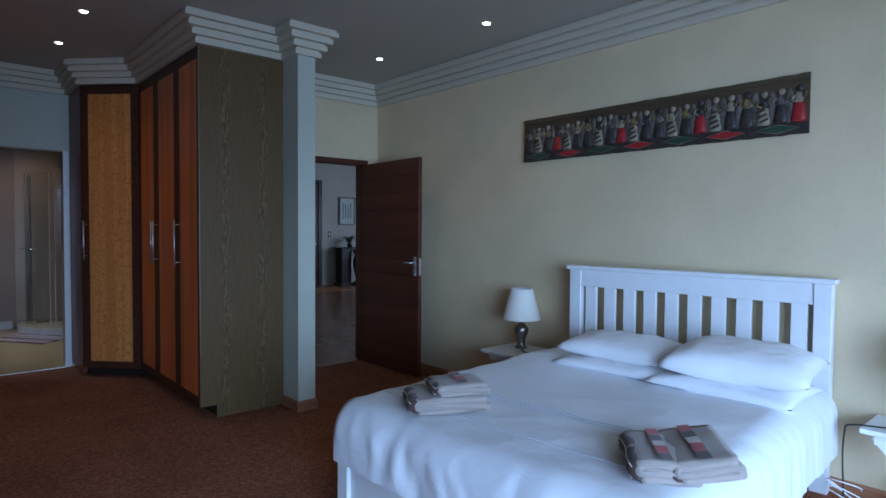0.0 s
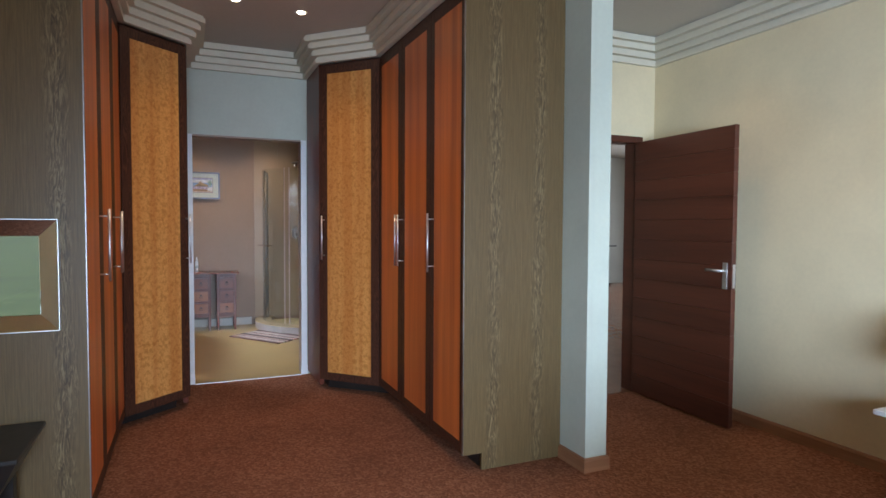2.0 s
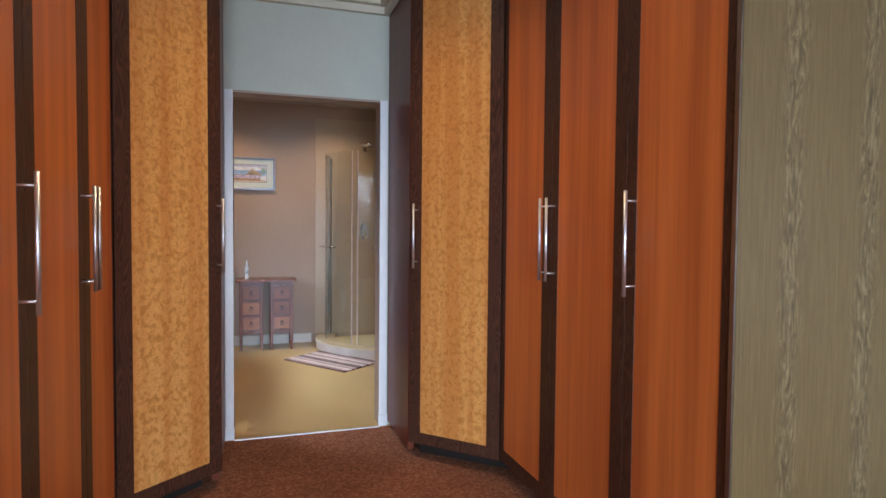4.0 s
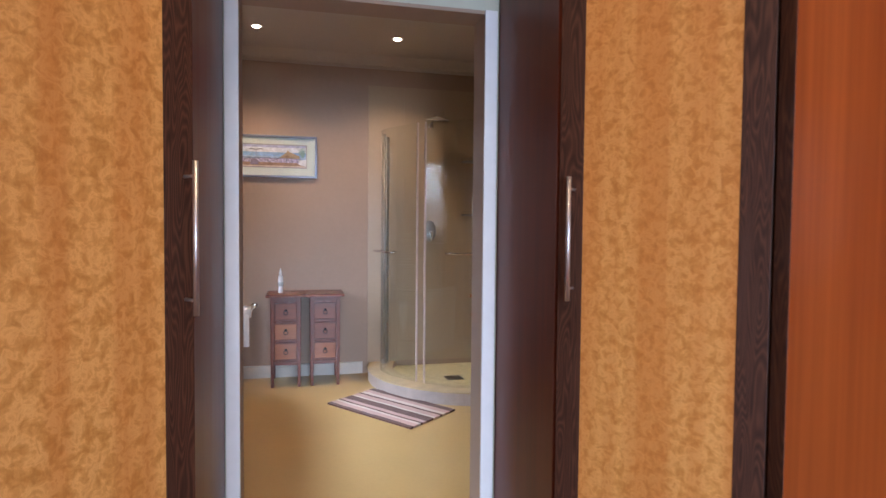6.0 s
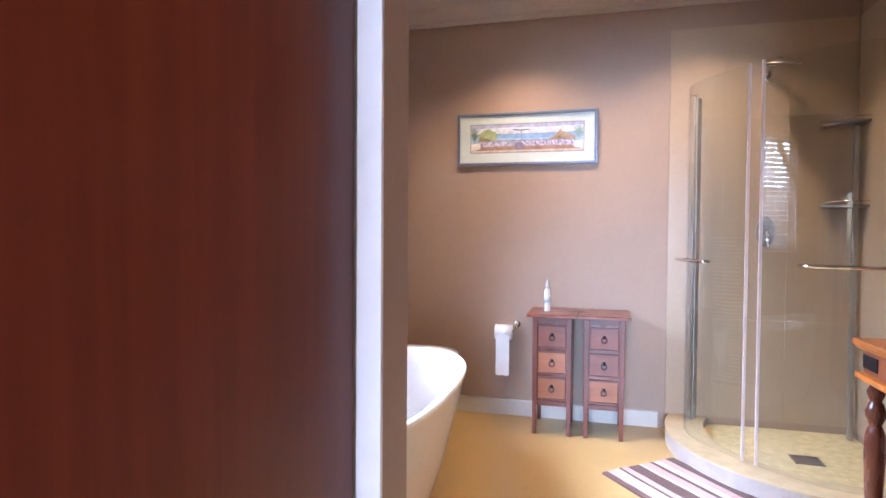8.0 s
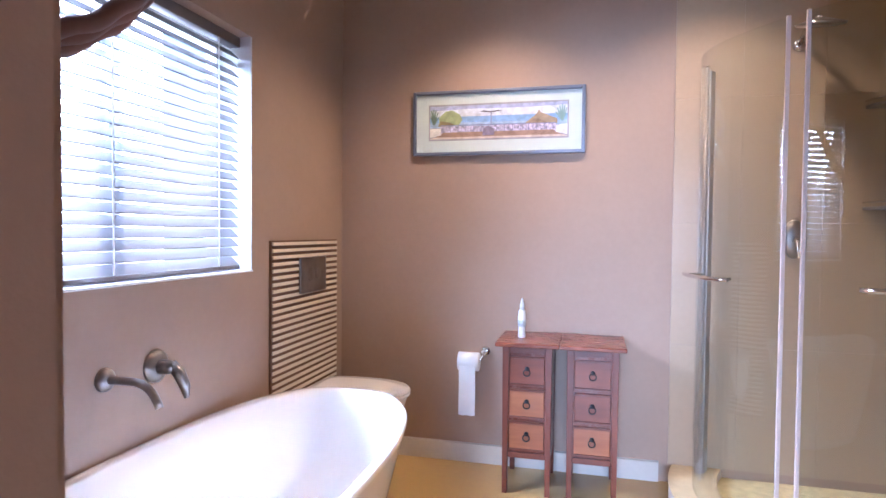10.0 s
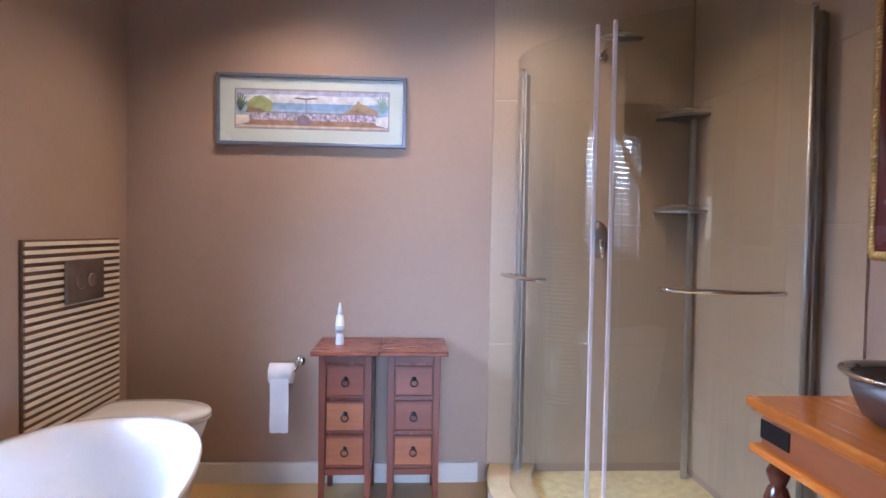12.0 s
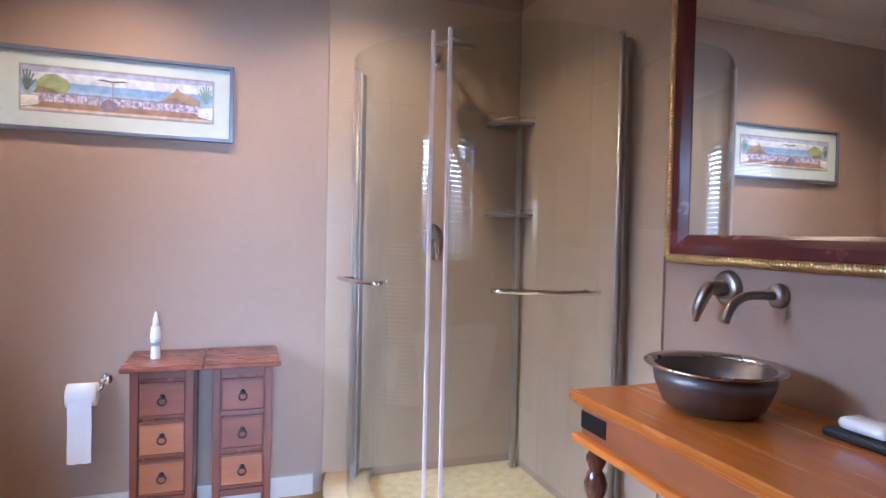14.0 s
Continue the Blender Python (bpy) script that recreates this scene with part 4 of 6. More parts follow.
def folded_towel(x, y, z, lx, ly, h, rz, ry=0.0, turns=3):
    """A thick towel folded over and over: the cloth is followed through its bends and widened to the towel's length."""
    t = thing("folded_towel", (x, y, z), "folded taupe terry towel with red and brown woven patches", "towel", "towels on the bed")
    mm = pose(x, y, z, 0, ry, rz)
    th = h / turns
    line = []
    for k in range(turns):
        zc = th * (k + 0.5)
        xs = [-lx / 2 + th / 2 + (lx - th) * q / 9 for q in range(10)]
        if k % 2:
            xs = xs[::-1]
        line += [(px, zc - 0.10 * h * (2 * px / lx) ** 2) for px in xs]
        if k < turns - 1:
            sx = xs[-1]
            sgn = 1 if sx > 0 else -1
            line += [(sx + sgn * th * 0.5 * math.sin(a), zc - 0.10 * h + th / 2 - th / 2 * math.cos(a)) for a in (math.pi * q / 6 for q in range(1, 6))]
    n = len(line)

    def side(k, s):
        a, b = line[max(k - 1, 0)], line[min(k + 1, n - 1)]
        d = Vector((b[0] - a[0], b[1] - a[1])).normalized()
        return line[k][0] - d.y * s * th * 0.46, line[k][1] + d.x * s * th * 0.46

    loop = [side(k, 1) for k in range(n)] + [side(k, -1) for k in reversed(range(n))]

    def f(i, j):
        px, pz = loop[i]
        v = -1 + 2 * j / 10
        w = 0.007 * noise.noise((px * 9 + x * 5, v * 2, pz * 9)) + 0.003 * noise.noise((px * 40, v * 9, pz * 40))
        edge = 0.92 if j in (0, 10) else 1.0
        return mm @ Vector((px * edge, ly / 2 * v + 0.012 * noise.noise((px * 7, pz * 30, x)), max(pz * (0.97 if j in (0, 10) else 1.0) + w, 0.001)))

    bm = sheet(f, len(loop), 11, closed_u=True)
    bmesh.ops.holes_fill(bm, edges=bm.edges, sides=0)
    part("towel_cloth", bm, TOWEL, t, "", True)
    fold = [((-lx / 2 + 0.004) * 1.0 - 0.005 * math.sin(k), -ly / 2 + 0.004 + k * (ly - 0.008) / 8, h * 0.55) for k in range(9)]
    bm = tube(fold, [h * 0.34, h * 0.43] + [h * 0.46] * 5 + [h * 0.43, h * 0.34], 14)
    bm.transform(mm @ Matrix.Translation((0.010, 0, -h * 0.08)))
    part("rolled_fold", bm, TOWELDARK, t, "dark brown striped fold", True)
    for q in (-0.55, 0.55):
        bm = tube([(px + 0.008 - h * 0.45 * (1 - abs(q) * 0.3), py, h * 0.47 + h * 0.46 * q) for px, py, pz in fold], h * 0.028, 8)
        bm.transform(mm)
        part("hem_stripe", bm, TOWELPALE, t, "", True)
    for k, mt_ in enumerate((TOWELDARK, TOWELRED, TOWELPALE, TOWELDARK, TOWELRED)):
        y0 = -ly / 2 + 0.010 + k * (ly - 0.02) / 5

        def g(i, j, lift):
            px, py = lx * (-0.12 + 0.20 * i / 3), y0 + (ly - 0.03) / 5 * j / 3
            return mm @ Vector((px, py, h - 0.10 * h * (2 * px / lx) ** 2 + lift + 0.007 * noise.noise((px * 9 + x * 5, 2 * py / ly * 2, h * 9)) - 0.04 * th))

        bm = sheet(lambda i, j: g(i, j, 0.009), 4, 4)
        part("woven_patch", bm, mt_, t)


folded_towel(-1.84, 2.18, 0.585, 0.34, 0.26, 0.075, 56)
folded_towel(-1.79, 2.20, 0.662, 0.24, 0.20, 0.055, 60)
folded_towel(-0.85, 2.20, 0.585, 0.20, 0.32, 0.072, 35)
folded_towel(-0.75, 2.28, 0.604, 0.21, 0.34, 0.070, 35, -10)

# the bed stands slightly askew to the wall, with all that lies on it
ASKEW = Matrix.Translation((-2.145, 3.745, 0)) @ Matrix.Rotation(radians(4.5), 4, "Z") @ Matrix.Translation((2.276, -3.85, 0))
for ob in [o for o in scene.objects if o.parent is None and o.name.split(".")[0] in ("bed", "mattress", "duvet", "pillow", "folded_towel")]:
    ob.matrix_basis = ASKEW @ ob.matrix_basis


# ---- nightstands and lamps ----
def nightstand(x0, x1, y0, y1):
    nst = thing("nightstand", ((x0 + x1) / 2, (y0 + y1) / 2, 0), "small white bedside table with slanting crossed legs", "nightstand", "bedside tables")
    part("tabletop", boxes((x0, x1, y0, y1, 0.445, 0.470), bevel=0.004), WHITE, nst)
    for ya in (y0 + 0.04, y1 - 0.06):
        part("apron", boxes((x0 + 0.05, x1 - 0.05, ya, ya + 0.02, 0.395, 0.445), bevel=0.002), WHITE, nst)
    for y in (y0 + 0.05, y1 - 0.05):
        for a, c in ((x0 + 0.05, x1 - 0.06), (x1 - 0.05, x0 + 0.06)):
            bm = bmesh.new()
            l = math.hypot(c - a, 0.42)
            box(bm, -0.018, 0.018, -0.012, 0.012, 0, l, bevel=0.002, m=Matrix.Translation((a, y + (0.013 if c > a else -0.013), 0.43)) @ Matrix.Rotation(math.atan2(c - a, -0.43), 4, "Y"))
            part("leg", bm, WHITE, nst)
    return nst


def table_lamp(x, y, z):
    lp = thing("table_lamp", (x, y, z), "bedside lamp with silver jar base and white cone shade", "lamp", "bedside lamps")
    part("base", lathe([(0.046, 0.0), (0.046, 0.010), (0.034, 0.018), (0.030, 0.045), (0.038, 0.085), (0.054, 0.130), (0.056, 0.152), (0.044, 0.172), (0.024, 0.182), (0.022, 0.195), (0.012, 0.20), (0.010, 0.245)], (x, y, z)), PEWTER, lp,
         "polished silver jar", True)
    bm = bmesh.new()
    for r0, r1, z0, z1 in ((0.148, 0.085, 0.225, 0.46), (0.145, 0.082, 0.227, 0.458)):
        a = [bm.verts.new((x + r0 * math.cos(t), y + r0 * math.sin(t), z + z0)) for t in (2 * math.pi * k / 36 for k in range(36))]
        b = [bm.verts.new((x + r1 * math.cos(t), y + r1 * math.sin(t), z + z1)) for t in (2 * math.pi * k / 36 for k in range(36))]
        for k in range(36):
            bm.faces.new((a[k], a[(k + 1) % 36], b[(k + 1) % 36], b[k]))
    part("shade", bm, SHADE, lp, "white fabric cone shade", True)
    part("socket", lathe([(0.014, 0.22), (0.018, 0.24), (0.018, 0.29), (0.004, 0.34)], (x, y, z), 14), STEEL, lp, "", True)
    part("shade_rim", tube([(x + 0.086 * math.cos(t), y + 0.086 * math.sin(t), z + 0.459) for t in (2 * math.pi * k / 36 for k in range(36))], 0.003, 6, closed=True), PLASTIC, lp, "", True)
    return lp


nightstand(-2.79, -2.31, 3.54, 3.95)
nightstand(-0.355, 0.125, 3.62, 3.95)
table_lamp(-2.62, 3.815, 0.4702)
table_lamp(-0.085, 3.80, 0.4702)
cb = thing("lamp_cable", (-2.5, 3.7, 0.47), "thin black lamp cable trailing over the nightstand", "cable")
part("cable", tube(bez((-2.58, 3.79, 0.476), (-2.52, 3.68, 0.476), (-2.44, 3.66, 0.478), (-2.33, 3.70, 0.476)), 0.004, 8), BLACK, cb, "", True)
cb = thing("lamp_cable", (-0.42, 3.8, 0.1), "black lamp cable hanging from nightstand to floor plug", "cable")
part("cable", tube(bez((-0.16, 3.75, 0.476), (-0.30, 3.66, 0.478), (-0.40, 3.66, 0.477), (-0.425, 3.68, 0.45)) + bez((-0.425, 3.68, 0.45), (-0.45, 3.70, 0.30), (-0.43, 3.70, 0.22), (-0.42, 3.66, 0.05))[1:], 0.004, 8), BLACK, cb, "", True)
pg = thing("plug_strip", (-0.42, 3.55, 0), "white multi-plug adaptor with coiled wire on the carpet", "plug adaptor")
part("adaptor", boxes((-0.47, -0.37, 3.44, 3.58, 0.0, 0.05), bevel=0.008), PLASTIC, pg)
part("plug", boxes((-0.445, -0.395, 3.49, 3.54, 0.05, 0.085), bevel=0.006), BLACK, pg)
part("coil", tube([(-0.42 + (0.07 + 0.01 * math.sin(k)) * math.cos(k * 0.5), 3.66 + 0.06 * math.sin(k * 0.5), 0.02 + 0.11 * abs(math.sin(k * 0.23)) + 0.002 * k) for k in range(40)], 0.003, 6), PLASTIC, pg, "", True)

# ---- carved wall panel ----
art = thing("carved_wall_panel", (-1.70, 3.97, 2.06), "long carved wooden wall relief with painted red, black and pale shapes", "wall relief")
AX0, AX1, AZ0, AZ1 = -2.73, -0.70, 1.925, 2.255
CARVED = wood("carved_dark_wood", (0.038, 0.024, 0.012), (0.105, 0.072, 0.040), 0.55, (1.5, 30, 30))
CARVEDPALE = plain("carved_pale", (0.27, 0.225, 0.155), 0.6, 0, 0.35, 40.0)
CARVEDRED = plain("carved_red", (0.32, 0.020, 0.022), 0.5, 0, 0.25, 40.0)
CARVEDBLACK = plain("carved_black", (0.042, 0.034, 0.030), 0.5, 0, 0.5, 45.0)
CARVEDGREY = plain("carved_grey", (0.135, 0.115, 0.100), 0.6, 0, 0.4, 30.0)
CARVEDOCHRE = plain("carved_ochre", (0.20, 0.145, 0.050), 0.6, 0, 0.4, 30.0)
CARVEDGREEN = plain("carved_green", (0.030, 0.065, 0.040), 0.5)
bm = sheet(lambda i, j: (AX0 + (AX1 - AX0) * i / 60, 3.952 if j in (1, 2) else 3.974, (AZ0 if j < 2 else AZ1) + 0.006 * noise.noise((i * 0.6, j // 2, 0)) + (0.004 if j in (0, 3) else 0)), 61, 4)
part("back_board", bm, CARVED, art)
part("base_band", boxes((AX0 + 0.004, AX1 - 0.004, 3.942, 3.954, AZ0 + 0.008, AZ0 + 0.066), bevel=0.002), CARVEDBLACK, art)
part("top_band", boxes((AX0 + 0.004, AX1 - 0.004, 3.940, 3.954, AZ1 - 0.034, AZ1 - 0.004), bevel=0.004), CARVED, art)
for k in range(7):
    x = AX0 + 0.16 + k * 0.285
    bm = bmesh.new()
    pts = [(x - 0.115, AZ0 + 0.037), (x, AZ0 + 0.012), (x + 0.115, AZ0 + 0.037), (x, AZ0 + 0.062)]
    a = [bm.verts.new((px, 3.939, pz)) for px, pz in pts]
    c = bm.verts.new((x, 3.935, AZ0 + 0.037))
    b = [bm.verts.new((px, 3.944, pz)) for px, pz in pts]
    for i in range(4):
        bm.faces.new((a[i], a[(i + 1) % 4], c))
        bm.faces.new((b[i], b[(i + 1) % 4], a[(i + 1) % 4], a[i]))
    part("diamond_outline", tube([(px, 3.938, pz) for px, pz in pts], 0.0022, 6, closed=True), CARVEDPALE, art)
    part("diamond", bm, CARVEDRED if k % 2 else CARVEDGREEN, art)
random.seed(4)
N = 22
for k in range(N):
    x = AX0 + 0.055 + k * (AX1 - AX0 - 0.11) / (N - 1)
    h = random.uniform(0.19, 0.212)
    z0 = AZ0 + 0.068
    tone = CARVEDRED if k % 6 == 3 else (CARVEDPALE if k % 3 == 1 else CARVEDBLACK)
    bm = bmesh.new()
    lathe([(0.036, 0.0), (0.040, 0.02), (0.027, h * 0.50), (0.020, h * 0.52)], (0, 0, 0), 10, bm)
    bm.transform(Matrix.Translation((x, 3.950, z0)) @ Matrix.Diagonal((1, 0.42, 1, 1)))
    part("lower_shape", bm, tone, art, "", True)
    gx = x + (AX1 - AX0 - 0.11) / (N - 1) / 2
    if k < N - 1:
        bm = lathe([(0.014, 0.0), (0.019, 0.06), (0.021, h * 0.75), (0.012, h * 0.92), (0.003, h * 0.96)], (0, 0, 0), 10)
        bm.transform(Matrix.Translation((gx, 3.952, z0)) @ Matrix.Diagonal((1, 0.25, 1, 1)))
        part("hollow", bm, CARVEDGREY, art, "", True)
    s_ = 1 if k % 2 else -1
    part("limb", tube([(x - s_ * 0.020, 3.941, z0 + h * 0.72), (x - s_ * 0.036, 3.938, z0 + h * 0.58), (x - s_ * 0.004, 3.934, z0 + h * 0.53)], 0.0055, 7), (CARVEDPALE, CARVEDOCHRE, CARVEDGREY)[k % 3], art, "", True)
    part("limb", tube([(x + s_ * 0.020, 3.941, z0 + h * 0.72), (x + s_ * 0.034, 3.938, z0 + h * 0.62), (x + s_ * 0.040, 3.938, z0 + h * 0.78)], 0.005, 7), (CARVEDOCHRE, CARVEDPALE, CARVEDPALE)[k % 3], art, "", True)
    bm = lathe([(0.017, h * 0.5), (0.029, h * 0.68), (0.016, h * 0.78), (0.011, h * 0.80)], (0, 0, 0), 10)
    bm.transform(Matrix.Translation((x, 3.950, z0)) @ Matrix.Diagonal((1, 0.45, 1, 1)))
    part("upper_shape", bm, (CARVEDGREY, CARVEDPALE, CARVEDOCHRE, CARVEDBLACK)[k % 4], art, "", True)
    bm = lathe([(0.004, h * 0.80), (0.019, h * 0.86), (0.019, h * 0.95), (0.004, h)], (0, 0, 0), 10)
    bm.transform(Matrix.Translation((x + 0.004, 3.950, z0)) @ Matrix.Diagonal((1, 0.5, 1, 1)))
    part("top_shape", bm, CARVEDBLACK if k % 3 == 0 else CARVEDPALE, art, "", True)
    if tone is CARVEDPALE:
        for q in range(3):
            part("stripe", boxes((x - 0.026, x + 0.026, 3.934, 3.938, z0 + 0.018 + 0.03 * q, z0 + 0.030 + 0.03 * q), m=Matrix.Translation((x, 0, z0 + 0.05)) @ Matrix.Rotation(-0.35, 4, "Y") @ Matrix.Translation((-x, 0, -z0 - 0.05))), CARVEDBLACK, art)

# ---- bathroom: tub, toilet, window ----
tub = thing("bathtub", (-7.75, -0.16, 0), "white freestanding oval bathtub by the window wall", "bathtub")
TC, TA, TB = (-7.735, -0.155), 0.855, 0.405


def oval(a, b, k, n, e=2.5):
    t = 2 * math.pi * k / n
    c, s = math.cos(t), math.sin(t)
    return TC[0] + a * math.copysign(abs(c) ** (2 / e), c), TC[1] + b * math.copysign(abs(s) ** (2 / e), s)


RINGS = [(0.66, 0.62, 0.0), (0.70, 0.66, 0.04), (0.80, 0.78, 0.20), (0.92, 0.90, 0.42), (0.985, 0.975, 0.56), (1.0, 0.995, 0.585), (1.005, 1.0, 0.597), (0.995, 0.985, 0.606), (0.965, 0.935, 0.606), (0.945, 0.90, 0.596),
         (0.90, 0.84, 0.50), (0.82, 0.74, 0.30), (0.70, 0.60, 0.18), (0.40, 0.36, 0.155), (0.02, 0.02, 0.15)]


def tub_point(i, j):
    ka, kb, z = RINGS[j]
    x, y = oval(TA * ka, TB * kb, i, 64)
    rise = 0.012 * ((x - TC[0]) / TA) ** 2 if z > 0.4 else 0.0
    return (x, y, z * 0.965 + rise)


part("tub_shell", sheet(tub_point, 64, len(RINGS), closed_u=True), CERAMIC, tub, "", True)
part("drain", lathe([(0.03, 0.0), (0.03, 0.006), (0.004, 0.009)], (TC[0] + 0.1, TC[1], 0.155), 20), CHROME, tub, "", True)


def wall_spout(x, z, y, out, material, label):
    """A round flange on a wall at y with a spout that bends down; out is +1 or -1 along y."""
    s = thing("wall_spout", (x, y, z), label, "tap")
    part("flange", lathe([(0.036, 0.0), (0.034, 0.012), (0.022, 0.022), (0.014, 0.024)], (x, y, z), 24, m=pose(0, 0, 0, -90 * out, 0, 0)), material, s, "", True)
    part("spout", tube([(x, y, z), (x, y + out * 0.10, z + 0.002)] + bez((x, y + out * 0.10, z + 0.002), (x, y + out * 0.15, z), (x, y + out * 0.175, z - 0.02), (x, y + out * 0.195, z - 0.07), 8)[1:], 0.0125, 14), material, s, "", True)


def wall_mixer(x, z, y, out, material, label):
    s = thing("wall_mixer", (x, y, z), label, "tap")
    part("flange", lathe([(0.056, 0.0), (0.054, 0.010), (0.040, 0.020), (0.022, 0.022)], (x, y, z), 28, m=pose(0, 0, 0, -90 * out, 0, 0)), material, s, "", True)
    part("hub", lathe([(0.024, 0.02), (0.024, 0.055), (0.018, 0.075), (0.004, 0.08)], (x, y, z), 20, m=pose(0, 0, 0, -90 * out, 0, 0)), material, s, "", True)
    part("lever", tube([(x, y + out * 0.062, z + 0.012), (x - 0.01, y + out * 0.085, z - 0.02), (x - 0.02, y + out * 0.10, z - 0.065), (x - 0.022, y + out * 0.105, z - 0.105)], [0.018, 0.021, 0.018, 0.008], 14), material, s, "", True)


wall_spout(-7.66, 0.825, WIN_Y, 1, PEWTER, "brushed wall spout above the bathtub")
wall_mixer(-7.875, 0.82, WIN_Y, 1, PEWTER, "brushed lever mixer on the wall above the tub")
wall_spout(-7.72, 1.147, VAN_Y, -1, PEWTER, "brushed wall spout above the metal basin")
wall_mixer(-7.905, 1.152, VAN_Y, -1, PEWTER, "brushed lever mixer on the wall above the basin")

tp = thing("cistern_panel", (-8.95, WIN_Y, 0), "brown wall panel with rows of cream tile strips behind the toilet", "tiled panel")
part("backing", boxes((-9.30, -8.595, WIN_Y, WIN_Y + 0.012, 0.0, 1.23)), GROUT, tp)
for k in range(39):
    z = 1.222 - k * 0.0311
    part("tile_strip", boxes((-9.292, -8.60, WIN_Y + 0.0125, WIN_Y + 0.020, z - 0.0155, z), bevel=0.0015), STRIPTILE, tp)
fp = part("flush_plate", boxes((-9.125, -8.835, WIN_Y + 0.021, WIN_Y + 0.034, 0.965, 1.145), bevel=0.006), PEWTER, tp, "grey flush plate")
for x, r in ((-8.94, 0.035), (-9.02, 0.028)):
    part("button", lathe([(r, 0.0), (r, 0.004), (r * 0.85, 0.006)], (x, WIN_Y + 0.034, 1.055), 20, m=pose(0, 0, 0, -90, 0, 0)), PEWTER, fp, "", True)

wc = thing("toilet", (-9.03, -0.3, 0), "white wall-hung toilet with closed lid", "toilet")


def bowl_outline(k, n, w, y0, y1):
    t = 2 * math.pi * k / n
    c, s = math.cos(t), math.sin(t)
    yc, hy = (y0 + y1) / 2, (y1 - y0) / 2
    e = 2.0 if s > 0 else 4.0
    return -9.03 + w * math.copysign(abs(c) ** (2 / e), c), yc + hy * math.copysign(abs(s) ** (2 / e), s)


def wc_part(rows):
    def f(i, j):
        w, y0, y1, z = rows[j]
        x, y = bowl_outline(i, 40, w, y0, y1)
        return (x, y, z)
    bm = sheet(f, 40, len(rows), closed_u=True)
    bmesh.ops.holes_fill(bm, edges=bm.edges, sides=0)
    return bm


part("bowl", wc_part([(0.09, -0.58, -0.32, 0.15), (0.13, -0.58, -0.22, 0.22), (0.17, -0.58, -0.075, 0.35), (0.18, -0.58, -0.045, 0.445)]), CERAMIC, wc, "", True)
part("seat", wc_part([(0.178, -0.54, -0.035, 0.446), (0.182, -0.545, -0.031, 0.454), (0.18, -0.54, -0.035, 0.462)]), CERAMIC, wc, "", True)
part("lid", wc_part([(0.176, -0.54, -0.035, 0.463), (0.182, -0.545, -0.03, 0.47), (0.176, -0.54, -0.037, 0.482), (0.12, -0.5, -0.12, 0.487)]), CERAMIC, wc, "", True)

window_frames("window_3", "bathroom window behind the blind", WX0, WX1, WIN_Y - 0.19, WIN_Y - 0.14, WZ0, WZ1, "x", 2, WHITE)
REVEAL = WHITE
structure("trim_window_reveal", boxes((WX0, WX0 + 0.008, WIN_Y - 0.14, WIN_Y - 0.002, WZ0 + 0.008, WZ1), (WX1 - 0.008, WX1, WIN_Y - 0.14, WIN_Y - 0.002, WZ0 + 0.008, WZ1), (WX0, WX1, WIN_Y - 0.14, WIN_Y + 0.004, WZ0, WZ0 + 0.008)), REVEAL,
          "pale painted window reveal and sill")
# slats and rails use the grey darkened for backlight
bl = thing("venetian_blind", (-7.92, WIN_Y - 0.07, WZ1), "venetian blind lowered over window, open horizontal slats coloured dark as backlit", "blind")
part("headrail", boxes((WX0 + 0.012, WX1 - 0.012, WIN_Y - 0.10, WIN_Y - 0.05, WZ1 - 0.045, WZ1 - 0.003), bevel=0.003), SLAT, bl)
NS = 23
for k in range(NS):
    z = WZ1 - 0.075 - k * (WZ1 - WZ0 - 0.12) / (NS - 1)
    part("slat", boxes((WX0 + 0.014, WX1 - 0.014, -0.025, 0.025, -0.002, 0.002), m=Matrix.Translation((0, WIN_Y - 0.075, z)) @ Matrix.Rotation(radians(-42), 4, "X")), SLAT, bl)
for x in (WX0 + 0.16, (WX0 + WX1) / 2 + 0.1, WX1 - 0.16):
    part("ladder_tape", boxes((x - 0.003, x + 0.003, WIN_Y - 0.051, WIN_Y - 0.049, WZ0 + 0.03, WZ1 - 0.045), (x - 0.003, x + 0.003, WIN_Y - 0.101, WIN_Y - 0.099, WZ0 + 0.03, WZ1 - 0.045)), PLASTIC, bl)
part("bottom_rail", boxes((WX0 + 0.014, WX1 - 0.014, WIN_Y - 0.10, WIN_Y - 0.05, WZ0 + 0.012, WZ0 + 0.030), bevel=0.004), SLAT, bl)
sg = thing("window_swag", (-7.6, WIN_Y + 0.05, 2.0), "brown fabric swag draped across the window's top corner", "curtain")
SW = bez((-7.86, WIN_Y + 0.045, 2.12), (-7.74, WIN_Y + 0.05, 1.92), (-7.60, WIN_Y + 0.06, 1.80), (-7.28, WIN_Y + 0.05, 1.66), 26)
bm = bmesh.new()
for q in range(3):
    tube([p + Vector((0, 0.012 * q, 0.022 * q + 0.006 * math.sin(k * 0.9 + q))) for k, p in enumerate(SW)], 0.026, 10, bm)
part("swag_cloth", bm, CURTAIN, sg, "", True)
structure("backdrop", boxes((-11.5, -4.5, -3.6, -3.5, -0.3, 5.0)), glow("bright_overcast_garden", (0.80, 0.90, 1.0), 3.6), "bright hazy garden light beyond the blind")

